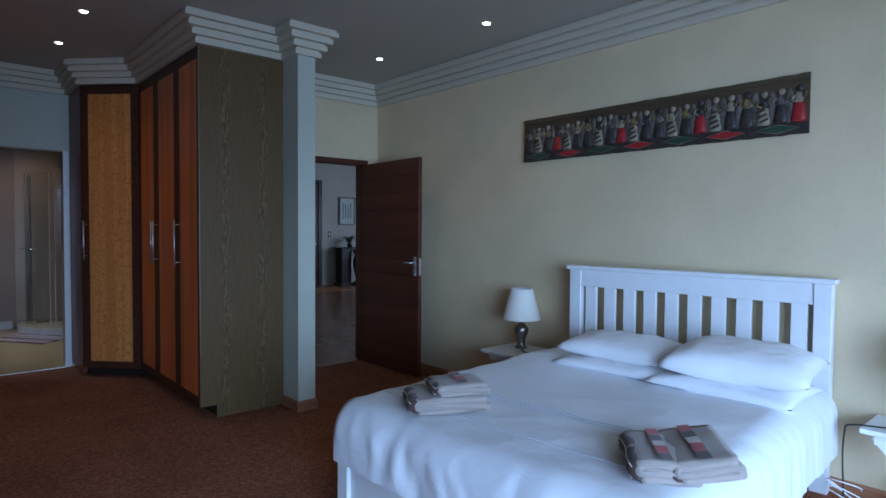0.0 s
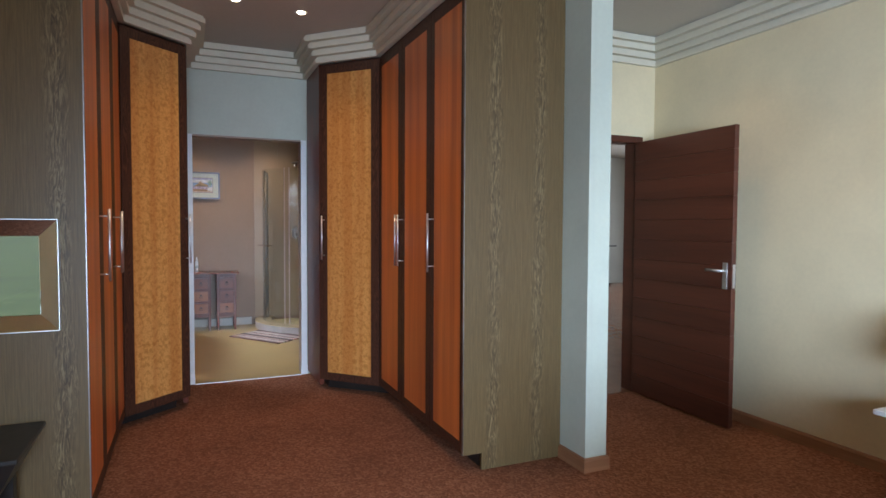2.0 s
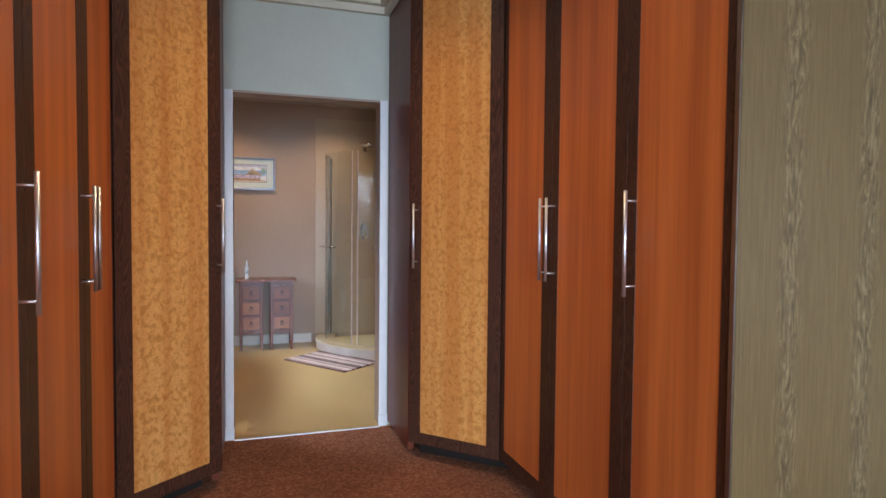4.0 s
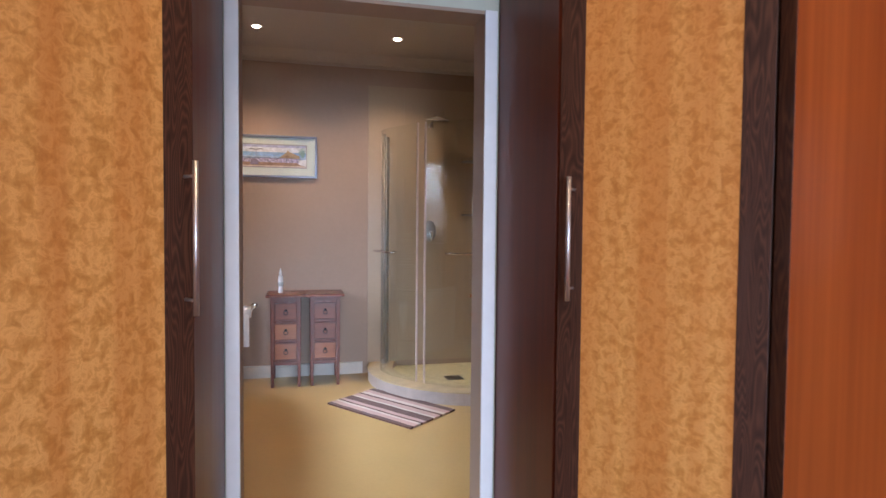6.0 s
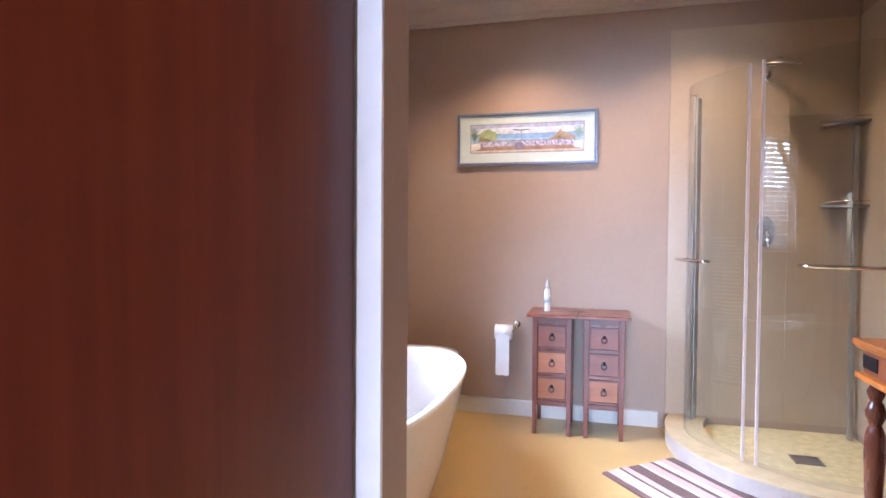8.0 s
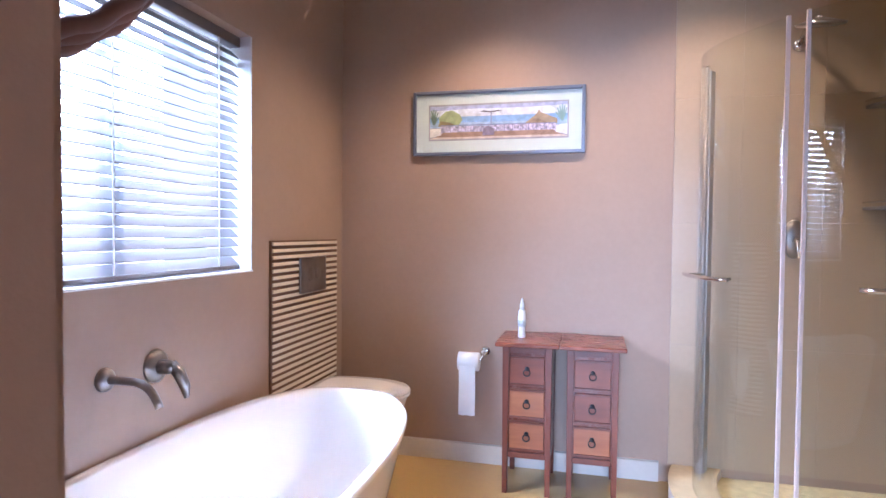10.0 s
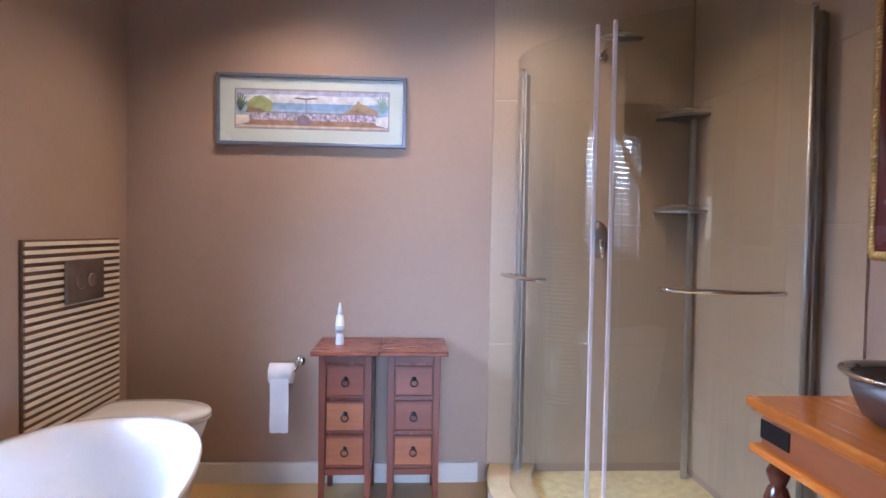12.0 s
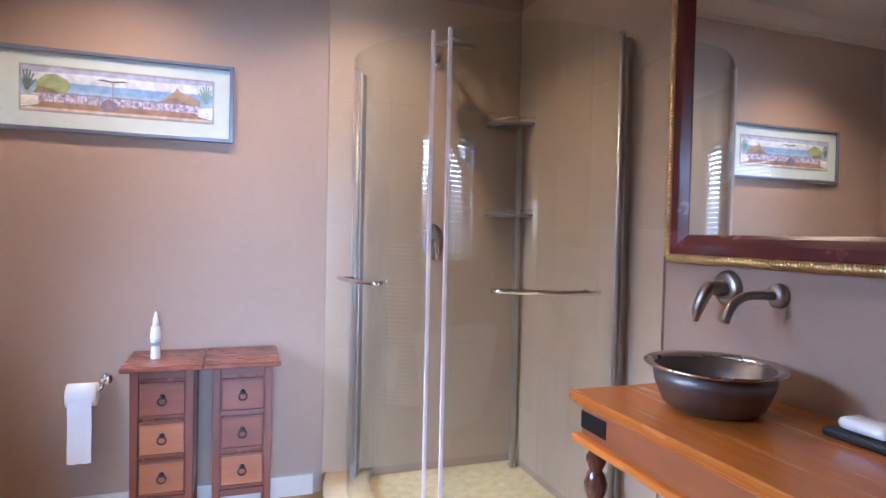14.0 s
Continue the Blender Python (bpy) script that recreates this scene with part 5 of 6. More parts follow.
# ---- bathroom: picture, paper, cabinets ----
pic = thing("framed_picture", (PIC_X, 0.32, 1.88), "wide framed seaside painting with pale mount on the taupe wall", "picture")
QY0, QY1, QZ0, QZ1, fb = -0.130, 0.806, 1.700, 2.053, 0.018
part("frame", boxes((PIC_X, PIC_X + 0.028, QY0, QY0 + fb, QZ0, QZ1), (PIC_X, PIC_X + 0.028, QY1 - fb, QY1, QZ0, QZ1), (PIC_X, PIC_X + 0.028, QY0 + fb, QY1 - fb, QZ0, QZ0 + fb), (PIC_X, PIC_X + 0.028, QY0 + fb, QY1 - fb, QZ1 - fb, QZ1), bevel=0.003),
     FRAMEBLUE, pic, "slim blue-grey frame")
part("mount", boxes((PIC_X + 0.002, PIC_X + 0.012, QY0 + fb, QY1 - fb, QZ0 + fb, QZ1 - fb)), MATBOARD, pic, "pale blue-green mount")
IY0, IY1, IZ0, IZ1 = QY0 + 0.095, QY1 - 0.092, QZ0 + 0.090, QZ1 - 0.082


def flat_shape(name, pts, depth, material):
    bm = bmesh.new()
    x = PIC_X + 0.0125 + depth * 0.0004
    w, h = IY1 - IY0, IZ1 - IZ0
    bm.faces.new([bm.verts.new((x, IY0 + w * u, IZ0 + h * v)) for u, v in pts])
    return part(name, bm, material, pic)


def art_paint(name, c):
    return plain(name, c, 0.7, 0, 0.25, 30.0)


flat_shape("painted_border", [(-0.010, -0.05), (1.010, -0.05), (1.010, 1.05), (-0.010, 1.05)], 0, art_paint("art_line", (0.34, 0.33, 0.38)))
flat_shape("painted_sky", [(0, 0.66), (1, 0.66), (1, 1), (0, 1)], 1, art_paint("art_sky", (0.66, 0.70, 0.80)))
flat_shape("painted_cloud_band", [(0, 0.86), (0.3, 0.90), (0.7, 0.88), (1, 0.92), (1, 1), (0, 1)], 2, art_paint("art_high_sky", (0.40, 0.44, 0.68)))
flat_shape("painted_sea", [(0, 0.36), (1, 0.36), (1, 0.67), (0, 0.67)], 2, art_paint("art_sea", (0.24, 0.42, 0.72)))
flat_shape("painted_near_sea", [(0, 0.34), (1, 0.34), (1, 0.48), (0, 0.50)], 3, art_paint("art_near_sea", (0.36, 0.50, 0.72)))
flat_shape("painted_flowers", [(0.08, 0.16), (0.92, 0.16), (0.92, 0.38), (0.70, 0.41), (0.40, 0.37), (0.08, 0.40)], 4, plain("art_flowers", (0.46, 0.42, 0.62), 0.7, 0, 0.7, 70.0))
flat_shape("painted_terrace", [(0.04, 0.05), (0.96, 0.05), (0.90, 0.20), (0.10, 0.20)], 5, art_paint("art_terrace", (0.36, 0.23, 0.17)))
flat_shape("painted_step", [(0, 0), (1, 0), (0.97, 0.06), (0.03, 0.06)], 5, art_paint("art_step", (0.66, 0.54, 0.48)))
flat_shape("painted_hill", [(0.70, 0.40), (0.93, 0.38), (0.93, 0.52), (0.88, 0.60), (0.85, 0.66), (0.82, 0.70), (0.80, 0.80), (0.785, 0.68), (0.75, 0.56)], 6, art_paint("art_hill", (0.38, 0.29, 0.20)))
flat_shape("painted_hill_shade", [(0.72, 0.41), (0.86, 0.41), (0.80, 0.52), (0.76, 0.54)], 7, art_paint("art_hill_shade", (0.30, 0.22, 0.16)))
flat_shape("painted_bush", [(0.07, 0.40), (0.22, 0.42), (0.245, 0.58), (0.225, 0.74), (0.17, 0.86), (0.12, 0.84), (0.07, 0.66)], 6, art_paint("art_bush", (0.34, 0.40, 0.20)))
flat_shape("painted_bush_shade", [(0.06, 0.38), (0.20, 0.40), (0.15, 0.50), (0.08, 0.56)], 7, art_paint("art_bush_shade", (0.25, 0.20, 0.10)))
for u0, tone in ((0.03, (0.14, 0.22, 0.18)), (0.965, (0.24, 0.40, 0.40))):
    frond = art_paint("art_palm", tone)
    for k in range(7):
        a = radians(35 + 18.5 * k)
        du, dv = 0.055 * math.cos(a), 0.46 * math.sin(a)
        flat_shape("painted_frond", [(u0 - 0.006, 0.44), (u0 + 0.006, 0.44), (max(0, min(1, u0 + du + 0.004)), 0.46 + dv), (max(0, min(1, u0 + du - 0.006)), 0.44 + dv)], 8 + k % 2, frond)
flat_shape("painted_canopy", [(0.37, 0.80), (0.40, 0.83), (0.455, 0.80), (0.51, 0.83), (0.54, 0.80), (0.455, 0.765)], 8, art_paint("art_canopy", (0.12, 0.11, 0.13)))
rail_paint = art_paint("art_rail", (0.22, 0.22, 0.38))
flat_shape("painted_pole", [(0.455, 0.30), (0.461, 0.30), (0.461, 0.78), (0.455, 0.78)], 8, rail_paint)
flat_shape("painted_railing", [(0.08, 0.40), (0.92, 0.38), (0.92, 0.405), (0.08, 0.425)], 8, rail_paint)
for k in range(15):
    u = 0.10 + 0.80 * k / 14
    flat_shape("painted_post", [(u - 0.002, 0.20), (u + 0.002, 0.20), (u + 0.002, 0.40), (u - 0.002, 0.40)], 8, rail_paint)
flat_shape("painted_table", [(0.395, 0.08), (0.48, 0.08), (0.485, 0.28), (0.43, 0.36), (0.40, 0.28)], 9, art_paint("art_table", (0.26, 0.22, 0.32)))
flat_shape("painted_wall", [(0.0, 0.05), (0.085, 0.12), (0.085, 0.32), (0.0, 0.32)], 9, art_paint("art_white", (0.72, 0.68, 0.66)))
flat_shape("painted_wall", [(0.92, 0.12), (1.0, 0.05), (1.0, 0.36), (0.92, 0.33)], 9, art_paint("art_white_far", (0.74, 0.76, 0.86)))
pp = part("glass_pane", boxes((PIC_X + 0.019, PIC_X + 0.021, QY0 + fb, QY1 - fb, QZ0 + fb, QZ1 - fb)), PICGLASS, pic)
pp.visible_shadow = False

hr = thing("toilet_roll_holder", (PIC_X, 0.22, 0.58), "chrome roll holder on the wall with hanging toilet paper", "roll holder")
part("rosette", lathe([(0.028, 0.0), (0.026, 0.012), (0.010, 0.016)], (PIC_X, 0.290, 0.622), 20, m=pose(0, 0, 0, 0, 90, 0)), CHROME, hr, "", True)
part("arm", tube([(PIC_X, 0.290, 0.622), (PIC_X + 0.055, 0.290, 0.622), (PIC_X + 0.068, 0.285, 0.602), (PIC_X + 0.068, 0.270, 0.582), (PIC_X + 0.068, 0.150, 0.582)], 0.006, 10), CHROME, hr, "", True)
roll = thing("toilet_roll", (PIC_X + 0.068, 0.211, 0.53), "white toilet roll with a long hanging sheet", "toilet paper")
part("roll", lathe([(0.020, -0.056), (0.050, -0.056), (0.050, 0.056), (0.020, 0.056)], (PIC_X + 0.068, 0.211, 0.575), 28, m=pose(0, 0, 0, 90, 0, 0)), PAPER, roll, "", True)
part("hanging_sheet", sheet(lambda i, j: (PIC_X + 0.1185 + 0.003 * math.sin(j * 0.6 + 1), 0.166 + 0.090 * i / 4, 0.560 - 0.265 * j / 14 - 0.004 * (i % 2 if j == 14 else 0)), 5, 15), PAPER, roll, "", True)


def drawer_cabinet(y0, pale):
    """A slim three-drawer chest on legs with an overhanging top; y0 is its south side."""
    c = thing("drawer_cabinet", (-9.2, y0 + 0.153, 0), "slim cherry-wood chest with three small drawers on legs", "cabinet", "pair of slim chests")
    x0, x1 = PIC_X + 0.02, -9.055
    a, b = y0 + 0.034, y0 + 0.273
    part("top", boxes((x0 - 0.005, x1 + 0.030, y0, y0 + 0.306, 0.725, 0.746), bevel=0.005), CHERRYTOP, c)
    for y in (a, b - 0.032):
        for x, nm in ((x1 - 0.032, 1), (x0, 0)):
            bm = bmesh.new()
            box(bm, x, x + 0.032, y, y + 0.032, 0.0, 0.725, bevel=0.002)
            for v in bm.verts:
                if v.co.z < 0.12:
                    v.co.y += (y + 0.016 - v.co.y) * 0.25
            part("leg", bm, CHERRY, c)
    part("body", boxes((x0 + 0.005, x1 - 0.012, a + 0.004, b - 0.004, 0.178, 0.725)), TURNED, c)
    part("rail", boxes((x1 - 0.026, x1 - 0.004, a + 0.032, b - 0.032, 0.178, 0.207), bevel=0.002), CHERRY, c)
    part("rail", boxes((x1 - 0.026, x1 - 0.004, a + 0.032, b - 0.032, 0.692, 0.725), bevel=0.002), CHERRY, c)
    for k in range(3):
        z = 0.216 + k * 0.159
        bm = bmesh.new()
        box(bm, x1 - 0.024, x1 - 0.006, a + 0.036, b - 0.036, z, z + 0.143, bevel=0.003)
        dr = part("drawer_front", bm, CHERRYPALE if k in pale else CHERRYMID, c)
        for zl, zh in ((z + 0.132, z + 0.143), (z, z + 0.010)):
            part("drawer_lip", boxes((x1 - 0.006, x1 + 0.002, a + 0.036, b - 0.036, zl, zh), bevel=0.0015), CHERRY, dr)
        ym = (a + b) / 2
        part("ring_pull", tube([(x1 + 0.006, ym + 0.016 * math.cos(t), z + 0.066 + 0.016 * math.sin(t)) for t in (2 * math.pi * q / 16 for q in range(16))], 0.003, 8, closed=True), IRON, dr, "black iron ring", True)
        part("pull_plate", lathe([(0.011, 0.0), (0.010, 0.006), (0.003, 0.010)], (x1 - 0.006, ym, z + 0.083), 14, m=pose(0, 0, 0, 0, 90, 0)), IRON, dr, "", True)


drawer_cabinet(0.400, (0, 1))
drawer_cabinet(0.709, (0,))
bt = thing("lotion_bottle", (-9.2, 0.51, 0.746), "slim white lotion bottle with a pointed cap on the chest", "bottle")
part("bottle_body", lathe([(0.018, 0.0), (0.020, 0.006), (0.017, 0.05), (0.021, 0.10), (0.017, 0.135), (0.012, 0.142)], (-9.20, 0.510, 0.746), 20), PLASTIC, bt, "", True)
part("cap", lathe([(0.012, 0.142), (0.011, 0.165), (0.005, 0.195), (0.002, 0.200)], (-9.20, 0.510, 0.746), 16), PLASTIC, bt, "", True)
part("label_band", lathe([(0.0192, 0.055), (0.0212, 0.085), (0.0212, 0.09), (0.0195, 0.056)], (-9.20, 0.510, 0.746), 20), MATBOARD, bt, "faint label bars", True)

# ---- bath mat ----
rug = thing("bath_mat", (-8.42, 1.29, 0), "brown, cream and pink striped cotton bath mat on the floor", "bath mat")
RL, RT, RB = Vector((-8.530, 0.858)), Vector((-8.845, 1.236)), Vector((-7.878, 1.350))
eu, ev = (RB - RL), (RT - RL)
BANDS = [("d", 0.07), ("p", 0.10), ("c", 0.05), ("d", 0.04), ("p", 0.08), ("d", 0.16), ("c", 0.04), ("p", 0.11), ("d", 0.05), ("c", 0.08), ("p", 0.10), ("d", 0.12)]
MATS = {"d": weave("mat_brown", (0.115, 0.052, 0.038), 240, 0.2, 0.95, 0.8), "p": weave("mat_pink", (0.50, 0.33, 0.28), 240, 0.15, 0.95, 0.8), "c": weave("mat_cream", (0.62, 0.52, 0.44), 240, 0.15, 0.95, 0.8)}
s0 = 0.0
for key, wd in BANDS:
    s1 = min(1.0, s0 + wd)
    bm = bmesh.new()
    g = [[bm.verts.new((*(RL + eu * (i / 12) + ev * s), 0.012 + 0.003 * noise.noise((i * 0.7, s * 6, 0)))) for s in (s0, (s0 + s1) / 2, s1 - 0.002)] for i in range(13)]
    for i in range(12):
        for j in range(2):
            bm.faces.new((g[i][j], g[i + 1][j], g[i + 1][j + 1], g[i][j + 1]))
    r = bmesh.ops.extrude_face_region(bm, geom=bm.faces[:])
    for v in r["geom"]:
        if isinstance(v, bmesh.types.BMVert):
            v.co.z = 0.0005
    part("woven_band", bm, MATS[key], rug)
    s0 = s1

# ---- shower ----
CX, CY = PIC_X, VAN_Y
GX, GY = -9.115, 2.095
MID, FLAT, R_MID, R_END = 42.4, 12.0, 1.4, 0.444


def facing(a):
    """Unit plan vector at a degrees from the side that faces the window wall."""
    return Vector((math.sin(radians(a)), -math.cos(radians(a))))


APEX = Vector((-8.62, 1.552)) - R_MID * facing(MID)


def glass_point(a, out=0.0):
    """Plan point on the glass line where it faces a degrees: a flat middle bow between two tighter ends; out is the stand-off."""
    c, r = APEX, R_MID
    if abs(a - MID) > FLAT:
        c, r = APEX + (R_MID - R_END) * facing(MID + math.copysign(FLAT, a - MID)), R_END
    return tuple(c + (r + out) * facing(a))


def ring_arc(r, n=48):
    """Plan points along a ring from the picture wall round to the washstand wall."""
    a0, a1 = -math.degrees(math.asin((GX - CX) / r)), 180 - math.degrees(math.acos((CY - GY) / r))
    return [tuple(Vector((GX, GY)) + r * facing(a0 + (a1 - a0) * k / n)) for k in range(n + 1)]


arc, lip, inn = ring_arc(0.872), ring_arc(0.876), ring_arc(0.66)
cu = thing("shower_tray", (CX + 0.4, CY - 0.4, 0), "curved shower tray with a raised stone-tiled kerb", "shower tray")
part("kerb", prism(arc + inn[::-1], 0.0, 0.088), CURBTILE, cu, "mauve-grey tiled kerb")
part("tray_floor", prism([(CX, CY)] + inn, 0.0, 0.050), SHOWERFLOOR, cu, "yellowish stone shower floor")
part("kerb_cap", prism(lip + inn[::-1], 0.0885, 0.096), paint("kerb_cap_stone", (0.56, 0.44, 0.26), 0.3, 0.15, 12.0), cu)
part("drain_grate", boxes((-8.95, -8.82, 1.83, 1.97, 0.0505, 0.055), *[(-8.94 + 0.02 * k, -8.93 + 0.02 * k, 1.84, 1.96, 0.055, 0.057) for k in range(6)]), PEWTER, cu)

tl = thing("shower_wall_tiles", (CX, CY, 0.13), "large pale beige wall tiles round the shower corner", "tiles", "", "structure")
TG = 0.0004
for k in range(4):
    z0, z1 = 0.096 + 0.62 * k, min(2.52, 0.096 + 0.62 * (k + 1))
    if z1 <= z0:
        continue
    for y0, y1 in ((1.245, 1.56), (1.56, 1.92), (1.92, VAN_Y - 0.012)):
        part("tile", boxes((CX, CX + 0.010, y0 + TG / 2, y1 - TG / 2, z0 + TG / 2, z1 - TG / 2), bevel=0.001), TILE, tl)
    for x0, x1 in ((CX + 0.012, -8.98), (-8.98, -8.60), (-8.60, -8.195)):
        part("tile", boxes((x0 + TG / 2, x1 - TG / 2, CY - 0.010, CY, z0 + TG / 2, z1 - TG / 2), bevel=0.001), TILE, tl)

def curved_pane(name, a0, a1, parent, z0=0.104, z1=2.08):
    n = 64
    bm = bmesh.new()
    ring = [[glass_point(a0 + (a1 - a0) * k / n, r) for k in range(n + 1)] for r in (0.0, -0.006)]
    for side in ring:
        sheet(lambda i, j: (*side[i], z1 if j else z0), n + 1, 2, bm=bm)
    for f in bm.faces:
        f.smooth = True
    for z in (z0, z1):
        sheet(lambda i, j: (*ring[j][i], z), n + 1, 2, bm=bm)
    for k in (0, n):
        sheet(lambda i, j: (*ring[j][k], z1 if i else z0), 2, 2, bm=bm)
    p = part(name, bm, GLASS, parent, "clear curved glass")
    p.visible_shadow = False
    return p


sh = thing("shower_enclosure", (-8.9, 1.8, 0.096), "quarter-round shower enclosure of two curved clear glass doors", "shower")
A1, A2 = 41.2, 44.6
gl = curved_pane("glass_door", -30, A1, sh)
gr = curved_pane("glass_door", A2, 115, sh)
SEAL = plain("pale_seal_strip", (0.62, 0.52, 0.48), 0.35)
for a, par in ((A1 + 0.2, gl), (A2 - 0.2, gr)):
    x, y = glass_point(a)
    part("seal_strip", boxes((x - 0.007, x + 0.007, y - 0.007, y + 0.007, 0.104, 2.084), bevel=0.002), SEAL, par)
for a, w in ((-35.0, 0.016), (119.5, 0.016)):
    x, y = glass_point(a)
    m = Matrix.Translation((x, y, 0)) @ Matrix.Rotation(radians(a), 4, "Z")
    part("wall_profile", boxes((-0.024, 0.024, -w, w, 0.096, 2.072), bevel=0.004, m=m), SATIN, sh)
    x, y = glass_point(a + (5.0 if a < 0 else -5.0))
    part("hinge_rail", rod((x, y, 0.10), (x, y, 2.084), 0.010), SATIN, sh, "", True)
    part("rail_cap", lathe([(0.013, 0.0), (0.013, 0.008), (0.004, 0.012)], (x, y, 2.082), 14), CHROME, sh, "", True)


def towel_bar(a0, a1, z, parent):
    pts = [glass_point(a0 + (a1 - a0) * k / 24, 0.055) for k in range(25)]
    bm = tube([(x, y, z) for x, y in pts], 0.009, 12)
    for a in (a0 + 3, a1 - 2):
        p, q = glass_point(a, -0.01), glass_point(a, 0.055)
        rod((*p, z), (*q, z), 0.007, 10, bm)
    part("towel_bar", bm, CHROME, parent, "polished bar handle", True)


towel_bar(-4, 33.5, 1.095, gl)
towel_bar(52.6, 96, 1.10, gr)

hd = thing("rain_shower", (PIC_X, 1.86, 2.2), "round dark shower head on a wall arm", "shower head")
part("flange", lathe([(0.03, 0), (0.028, 0.010), (0.014, 0.014)], (PIC_X + 0.010, 1.80, 2.19), 18, m=pose(0, 0, 0, 0, 90, 0)), CHROME, hd, "", True)
part("arm", tube([(PIC_X + 0.01, 1.80, 2.19), (PIC_X + 0.10, 1.80, 2.235), (PIC_X + 0.20, 1.80, 2.25), (PIC_X + 0.27, 1.80, 2.23)], 0.011, 12), CHROME, hd, "", True)
part("rose", lathe([(0.095, 0.0), (0.10, 0.008), (0.06, 0.020), (0.018, 0.032)], (PIC_X + 0.28, 1.80, 2.195), 28, m=pose(0, 0, 0, 0, 12, 0)), PEWTER, hd, "", True)
mx = thing("shower_mixer", (PIC_X, 1.76, 1.27), "dark oval shower mixer plate with a chrome lever", "tap")
bm = lathe([(0.062, 0.0), (0.060, 0.010), (0.03, 0.016)], (0, 0, 0), 28, m=pose(0, 0, 0, 0, 90, 0))
bm.transform(Matrix.Translation((PIC_X + 0.010, 1.80, 1.258)) @ Matrix.Diagonal((1, 0.85, 1.55, 1)))
part("plate", bm, PEWTER, mx, "", True)
part("lever", tube([(PIC_X + 0.02, 1.80, 1.258), (PIC_X + 0.065, 1.80, 1.248), (PIC_X + 0.085, 1.80, 1.21), (PIC_X + 0.085, 1.80, 1.17)], [0.018, 0.016, 0.012, 0.008], 12), CHROME, mx, "", True)

ca = thing("corner_shelf_unit", (CX + 0.05, CY - 0.05, 0.15), "chrome corner pole with two small dark shelves in the shower", "shelf")
part("pole", boxes((CX + 0.085, CX + 0.113, CY - 0.060, CY - 0.032, 0.05, 1.872), bevel=0.006), SATIN, ca)
for z in (1.875, 1.40):
    pts = [(CX + 0.012, CY - 0.012)] + [(CX + 0.012 + 0.19 * math.sin(a), CY - 0.012 - 0.19 * math.cos(a)) for a in (math.pi / 2 * k / 14 for k in range(15))]
    part("shelf", prism(pts, z, z + 0.014), PEWTER, ca)
    part("shelf_rail", tube([(CX + 0.012 + 0.19 * math.sin(a), CY - 0.012 - 0.19 * math.cos(a), z + 0.035) for a in (math.pi / 2 * k / 14 for k in range(15))], 0.004, 8), CHROME, ca, "", True)

# ---- washstand ----
VX0, VX1, VY0, VY1, VZ = -7.955, -6.72, 1.758, 2.262, 0.855
ws = thing("washstand_table", (-7.3, 1.97, 0), "honey-coloured wooden washstand table on turned dark legs", "table")
part("tabletop", boxes((VX0, VX1, VY0, VY1, VZ - 0.024, VZ), bevel=0.004), HONEY, ws)
part("top_moulding", boxes((VX0 + 0.010, VX1 - 0.010, VY0 + 0.010, VY1, VZ - 0.036, VZ - 0.0245), bevel=0.003), HONEY, ws)
part("apron", boxes((VX0 + 0.03, VX1 - 0.03, VY0 + 0.03, VY1 - 0.01, VZ - 0.125, VZ - 0.0365)), CHERRYPALE, ws)
part("lower_moulding", boxes((VX0 + 0.006, VX1 - 0.006, VY0 + 0.006, VY1 - 0.002, VZ - 0.148, VZ - 0.1255), bevel=0.006), HONEY, ws)
for x, d in ((VX0 + 0.028, 1), (VX1 - 0.028, -1)):
    bm = boxes((x - 0.002, x + 0.001, VY0 + 0.03, VY0 + 0.14, VZ - 0.105, VZ - 0.055), bevel=0.001)
    part("iron_strap", bm, IRON, ws, "black iron corner strap")
    part("iron_strap", boxes((x, x + d * 0.12, VY0 + 0.026, VY0 + 0.0295, VZ - 0.105, VZ - 0.055) if d > 0 else (x - 0.12, x, VY0 + 0.026, VY0 + 0.0295, VZ - 0.105, VZ - 0.055), bevel=0.001), IRON, ws, "black iron corner strap")
LEG = [(0.020, 0.0), (0.024, 0.02), (0.018, 0.05), (0.026, 0.10), (0.020, 0.14), (0.030, 0.30), (0.034, 0.42), (0.034, 0.50), (0.024, 0.535), (0.020, 0.545), (0.032, 0.575), (0.034, 0.595), (0.024, 0.625), (0.018, 0.632),
       (0.028, 0.655), (0.030, 0.668), (0.020, 0.690), (0.034, 0.707)]
for x in (VX0 + 0.06, VX1 - 0.06):
    for y in (VY0 + 0.06, VY1 - 0.06):
        part("leg", lathe(LEG, (x, y, 0.0), 20), TURNED, ws, "turned dark red leg", True)
part("lower_shelf", boxes((VX0 + 0.06, VX1 - 0.06, VY0 + 0.08, VY1 - 0.06, 0.16, 0.18), bevel=0.003), TURNED, ws)

bs = thing("basin", (-7.65, 1.99, VZ), "round brushed-metal vessel basin on the washstand", "basin")
part("basin_bowl", lathe([(0.095, 0.0), (0.105, 0.006), (0.125, 0.020), (0.146, 0.070), (0.153, 0.110), (0.147, 0.110), (0.135, 0.060), (0.105, 0.022), (0.01, 0.016)], (-7.675, 2.02, VZ), 48), plain("dull_basin_metal", (0.20, 0.175, 0.165), 0.46, 0.85, 0.25, 7.0), bs, "", True)
part("basin_rim", lathe([(0.148, 0.1105), (0.166, 0.112), (0.175, 0.117), (0.174, 0.123), (0.160, 0.121), (0.149, 0.117)], (-7.675, 2.02, VZ), 48, ring=True), plain("worn_bright_pewter", (0.50, 0.46, 0.41), 0.28, 1.0, 0.2, 9.0), bs, "worn bright rim", True)
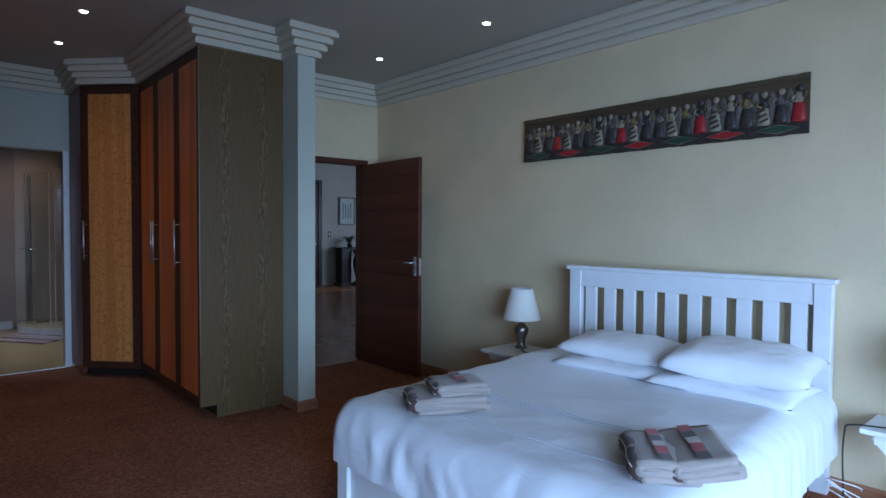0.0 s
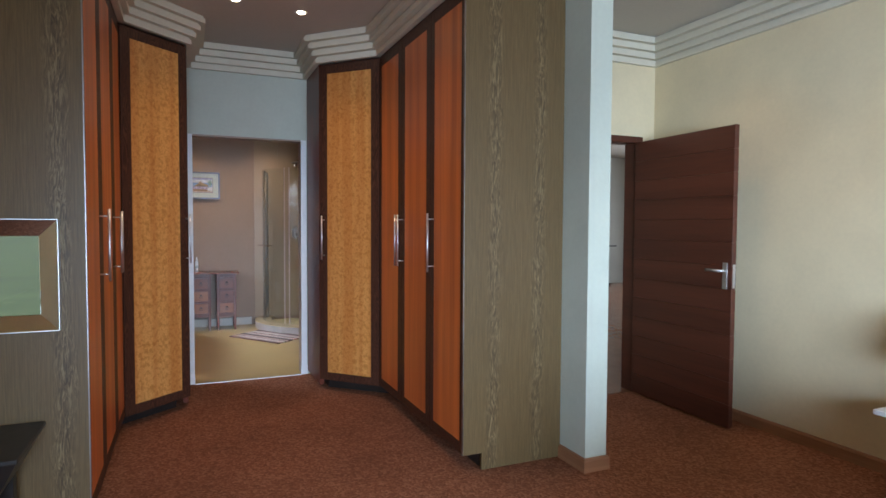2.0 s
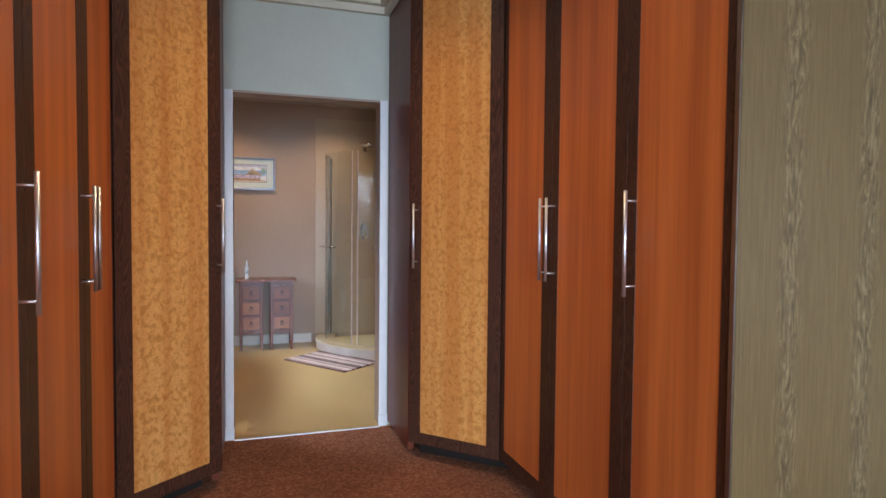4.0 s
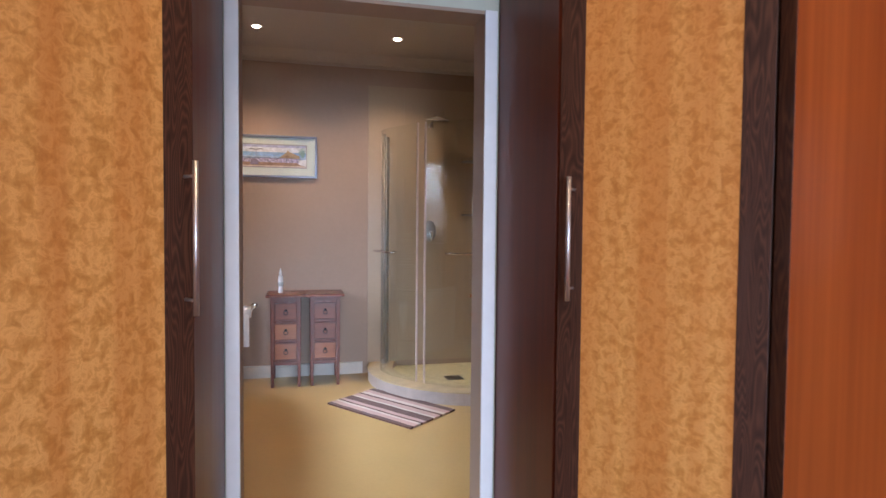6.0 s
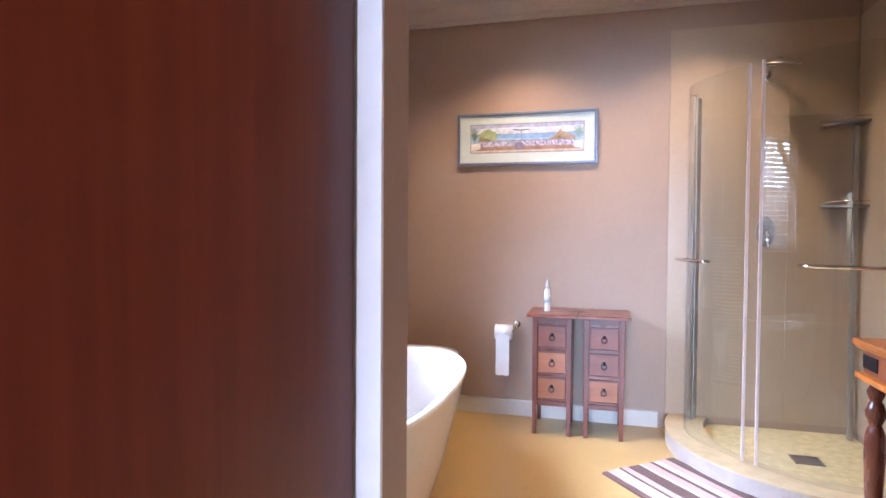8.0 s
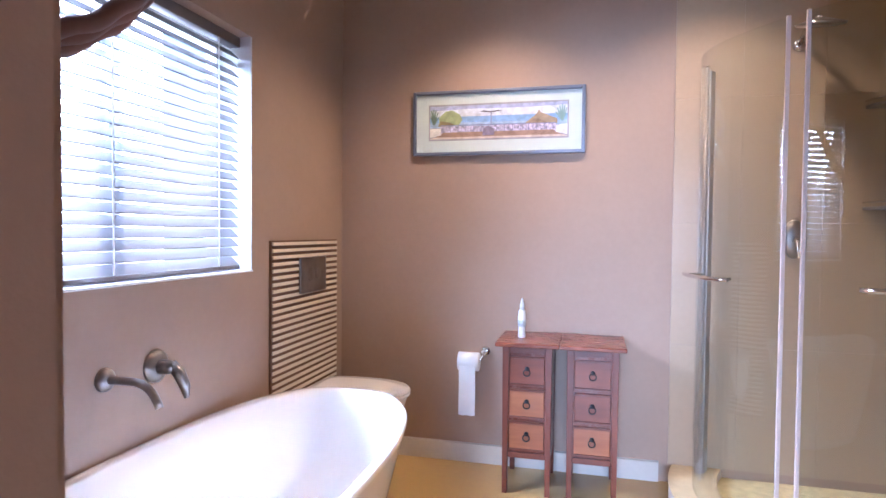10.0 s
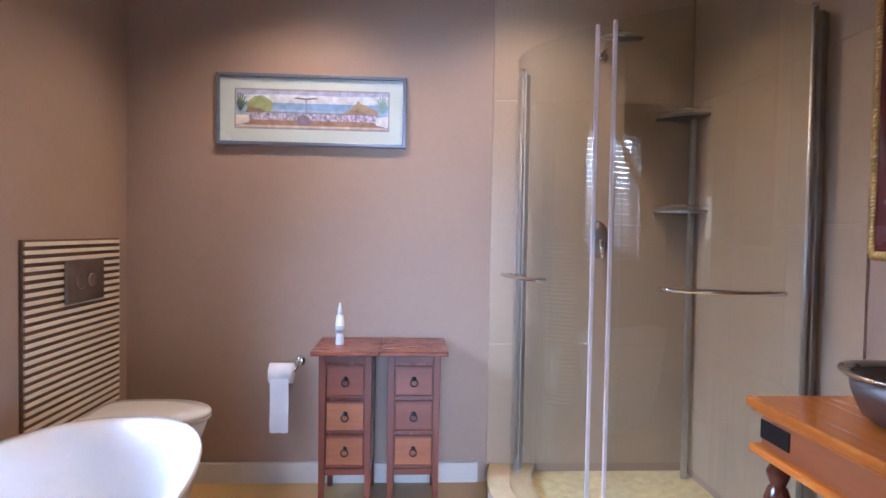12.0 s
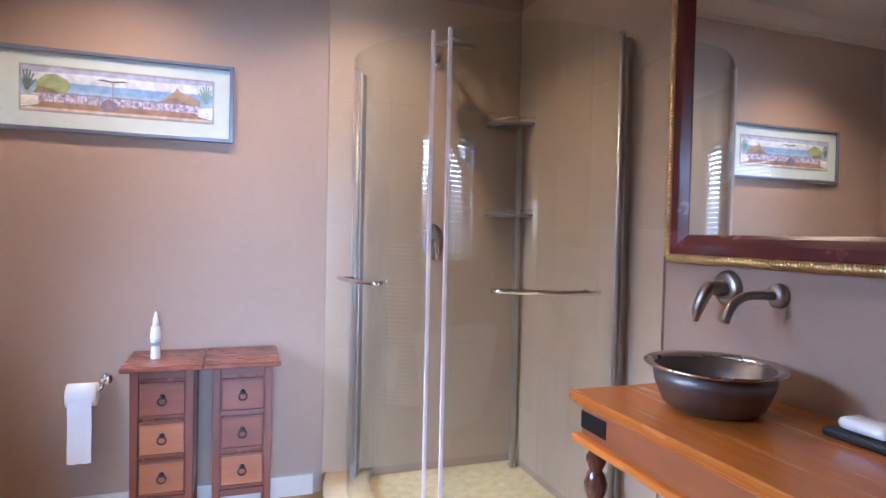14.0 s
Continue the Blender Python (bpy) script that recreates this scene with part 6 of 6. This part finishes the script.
part("drain", lathe([(0.022, 0.0165), (0.022, 0.021), (0.004, 0.023)], (-7.675, 2.02, VZ), 18), CHROME, bs, "", True)
sd = thing("soap_dish", (-7.36, 2.12, VZ), "black soap dish with a white bar of soap on the washstand", "soap dish")
part("dish", boxes((-7.45, -7.29, 2.12, 2.22, VZ, VZ + 0.022), bevel=0.008), BLACK, sd)
so = thing("soap", (-7.37, 2.12, VZ + 0.02), "white bar of soap in the dish", "soap")
part("soap_bar", boxes((-7.425, -7.315, 2.135, 2.205, VZ + 0.0225, VZ + 0.052), bevel=0.013), CERAMIC, so, "", True)
wp = thing("waste_pipe", (-7.8, 2.12, 0.6), "thin dark cable looping under the washstand", "cable")
part("hose", tube(bez((-7.86, 1.84, 0.68), (-7.93, 1.95, 0.60), (-7.98, 2.05, 0.62), (-8.03, 2.24, 0.72)), 0.006, 8), BLACK, wp, "", True)

# ---- mirror over the washstand ----
mi = thing("framed_mirror", (-7.5, VAN_Y, 1.25), "large mirror in an oxblood wooden frame with a gold rope edge", "mirror")
MX0, MX1, MZ0, MZ1, MW = -8.145, -6.85, 1.243, 2.36, 0.074
yb, yf = VAN_Y, VAN_Y - 0.034
bm = bmesh.new()
for a, b in ((((MX0, MZ0), (MX1, MZ0)), ((MX0 + MW, MZ0 + MW), (MX1 - MW, MZ0 + MW))), (((MX1, MZ0), (MX1, MZ1)), ((MX1 - MW, MZ0 + MW), (MX1 - MW, MZ1 - MW))),
             (((MX1, MZ1), (MX0, MZ1)), ((MX1 - MW, MZ1 - MW), (MX0 + MW, MZ1 - MW))), (((MX0, MZ1), (MX0, MZ0)), ((MX0 + MW, MZ1 - MW), (MX0 + MW, MZ0 + MW)))):
    rows = []
    for s, y in ((0.0, yb), (0.0, yf + 0.006), (0.15, yf), (0.55, yf + 0.003), (0.85, yf + 0.012), (1.0, yf + 0.018), (1.0, yb)):
        rows.append([bm.verts.new((a[k][0] + (b[k][0] - a[k][0]) * s, y, a[k][1] + (b[k][1] - a[k][1]) * s)) for k in (0, 1)])
    for r0, r1 in zip(rows, rows[1:]):
        bm.faces.new((r0[0], r0[1], r1[1], r1[0]))
part("mirror_frame", bm, MAHOG, mi, "oxblood lacquered frame")
part("mirror_pane", boxes((MX0 + MW, MX1 - MW, yb - 0.014, yb - 0.008, MZ0 + MW, MZ1 - MW)), MIRROR, mi)


def rope(p, q, turns):
    p, q = Vector(p), Vector(q)
    d = (q - p)
    side = Vector((0, 1, 0))
    up = d.normalized().cross(side)
    bm = bmesh.new()
    for s in range(2):
        n = turns * 8
        pts = [p + d * (k / n) + 0.0085 * (math.cos(2 * math.pi * (k / 8 + s / 2)) * side + math.sin(2 * math.pi * (k / 8 + s / 2)) * up) for k in range(n + 1)]
        tube(pts, 0.0085, 6, bm)
    return bm


part("rope_edge", rope((MX0 - 0.004, yf + 0.008, MZ0 - 0.006), (MX1, yf + 0.008, MZ0 - 0.006), 56), GOLD, mi, "gilded rope moulding", True)
part("rope_edge", rope((MX0 - 0.006, yf + 0.008, MZ0 - 0.006), (MX0 - 0.006, yf + 0.008, MZ1), 48), GOLD, mi, "gilded rope moulding", True)
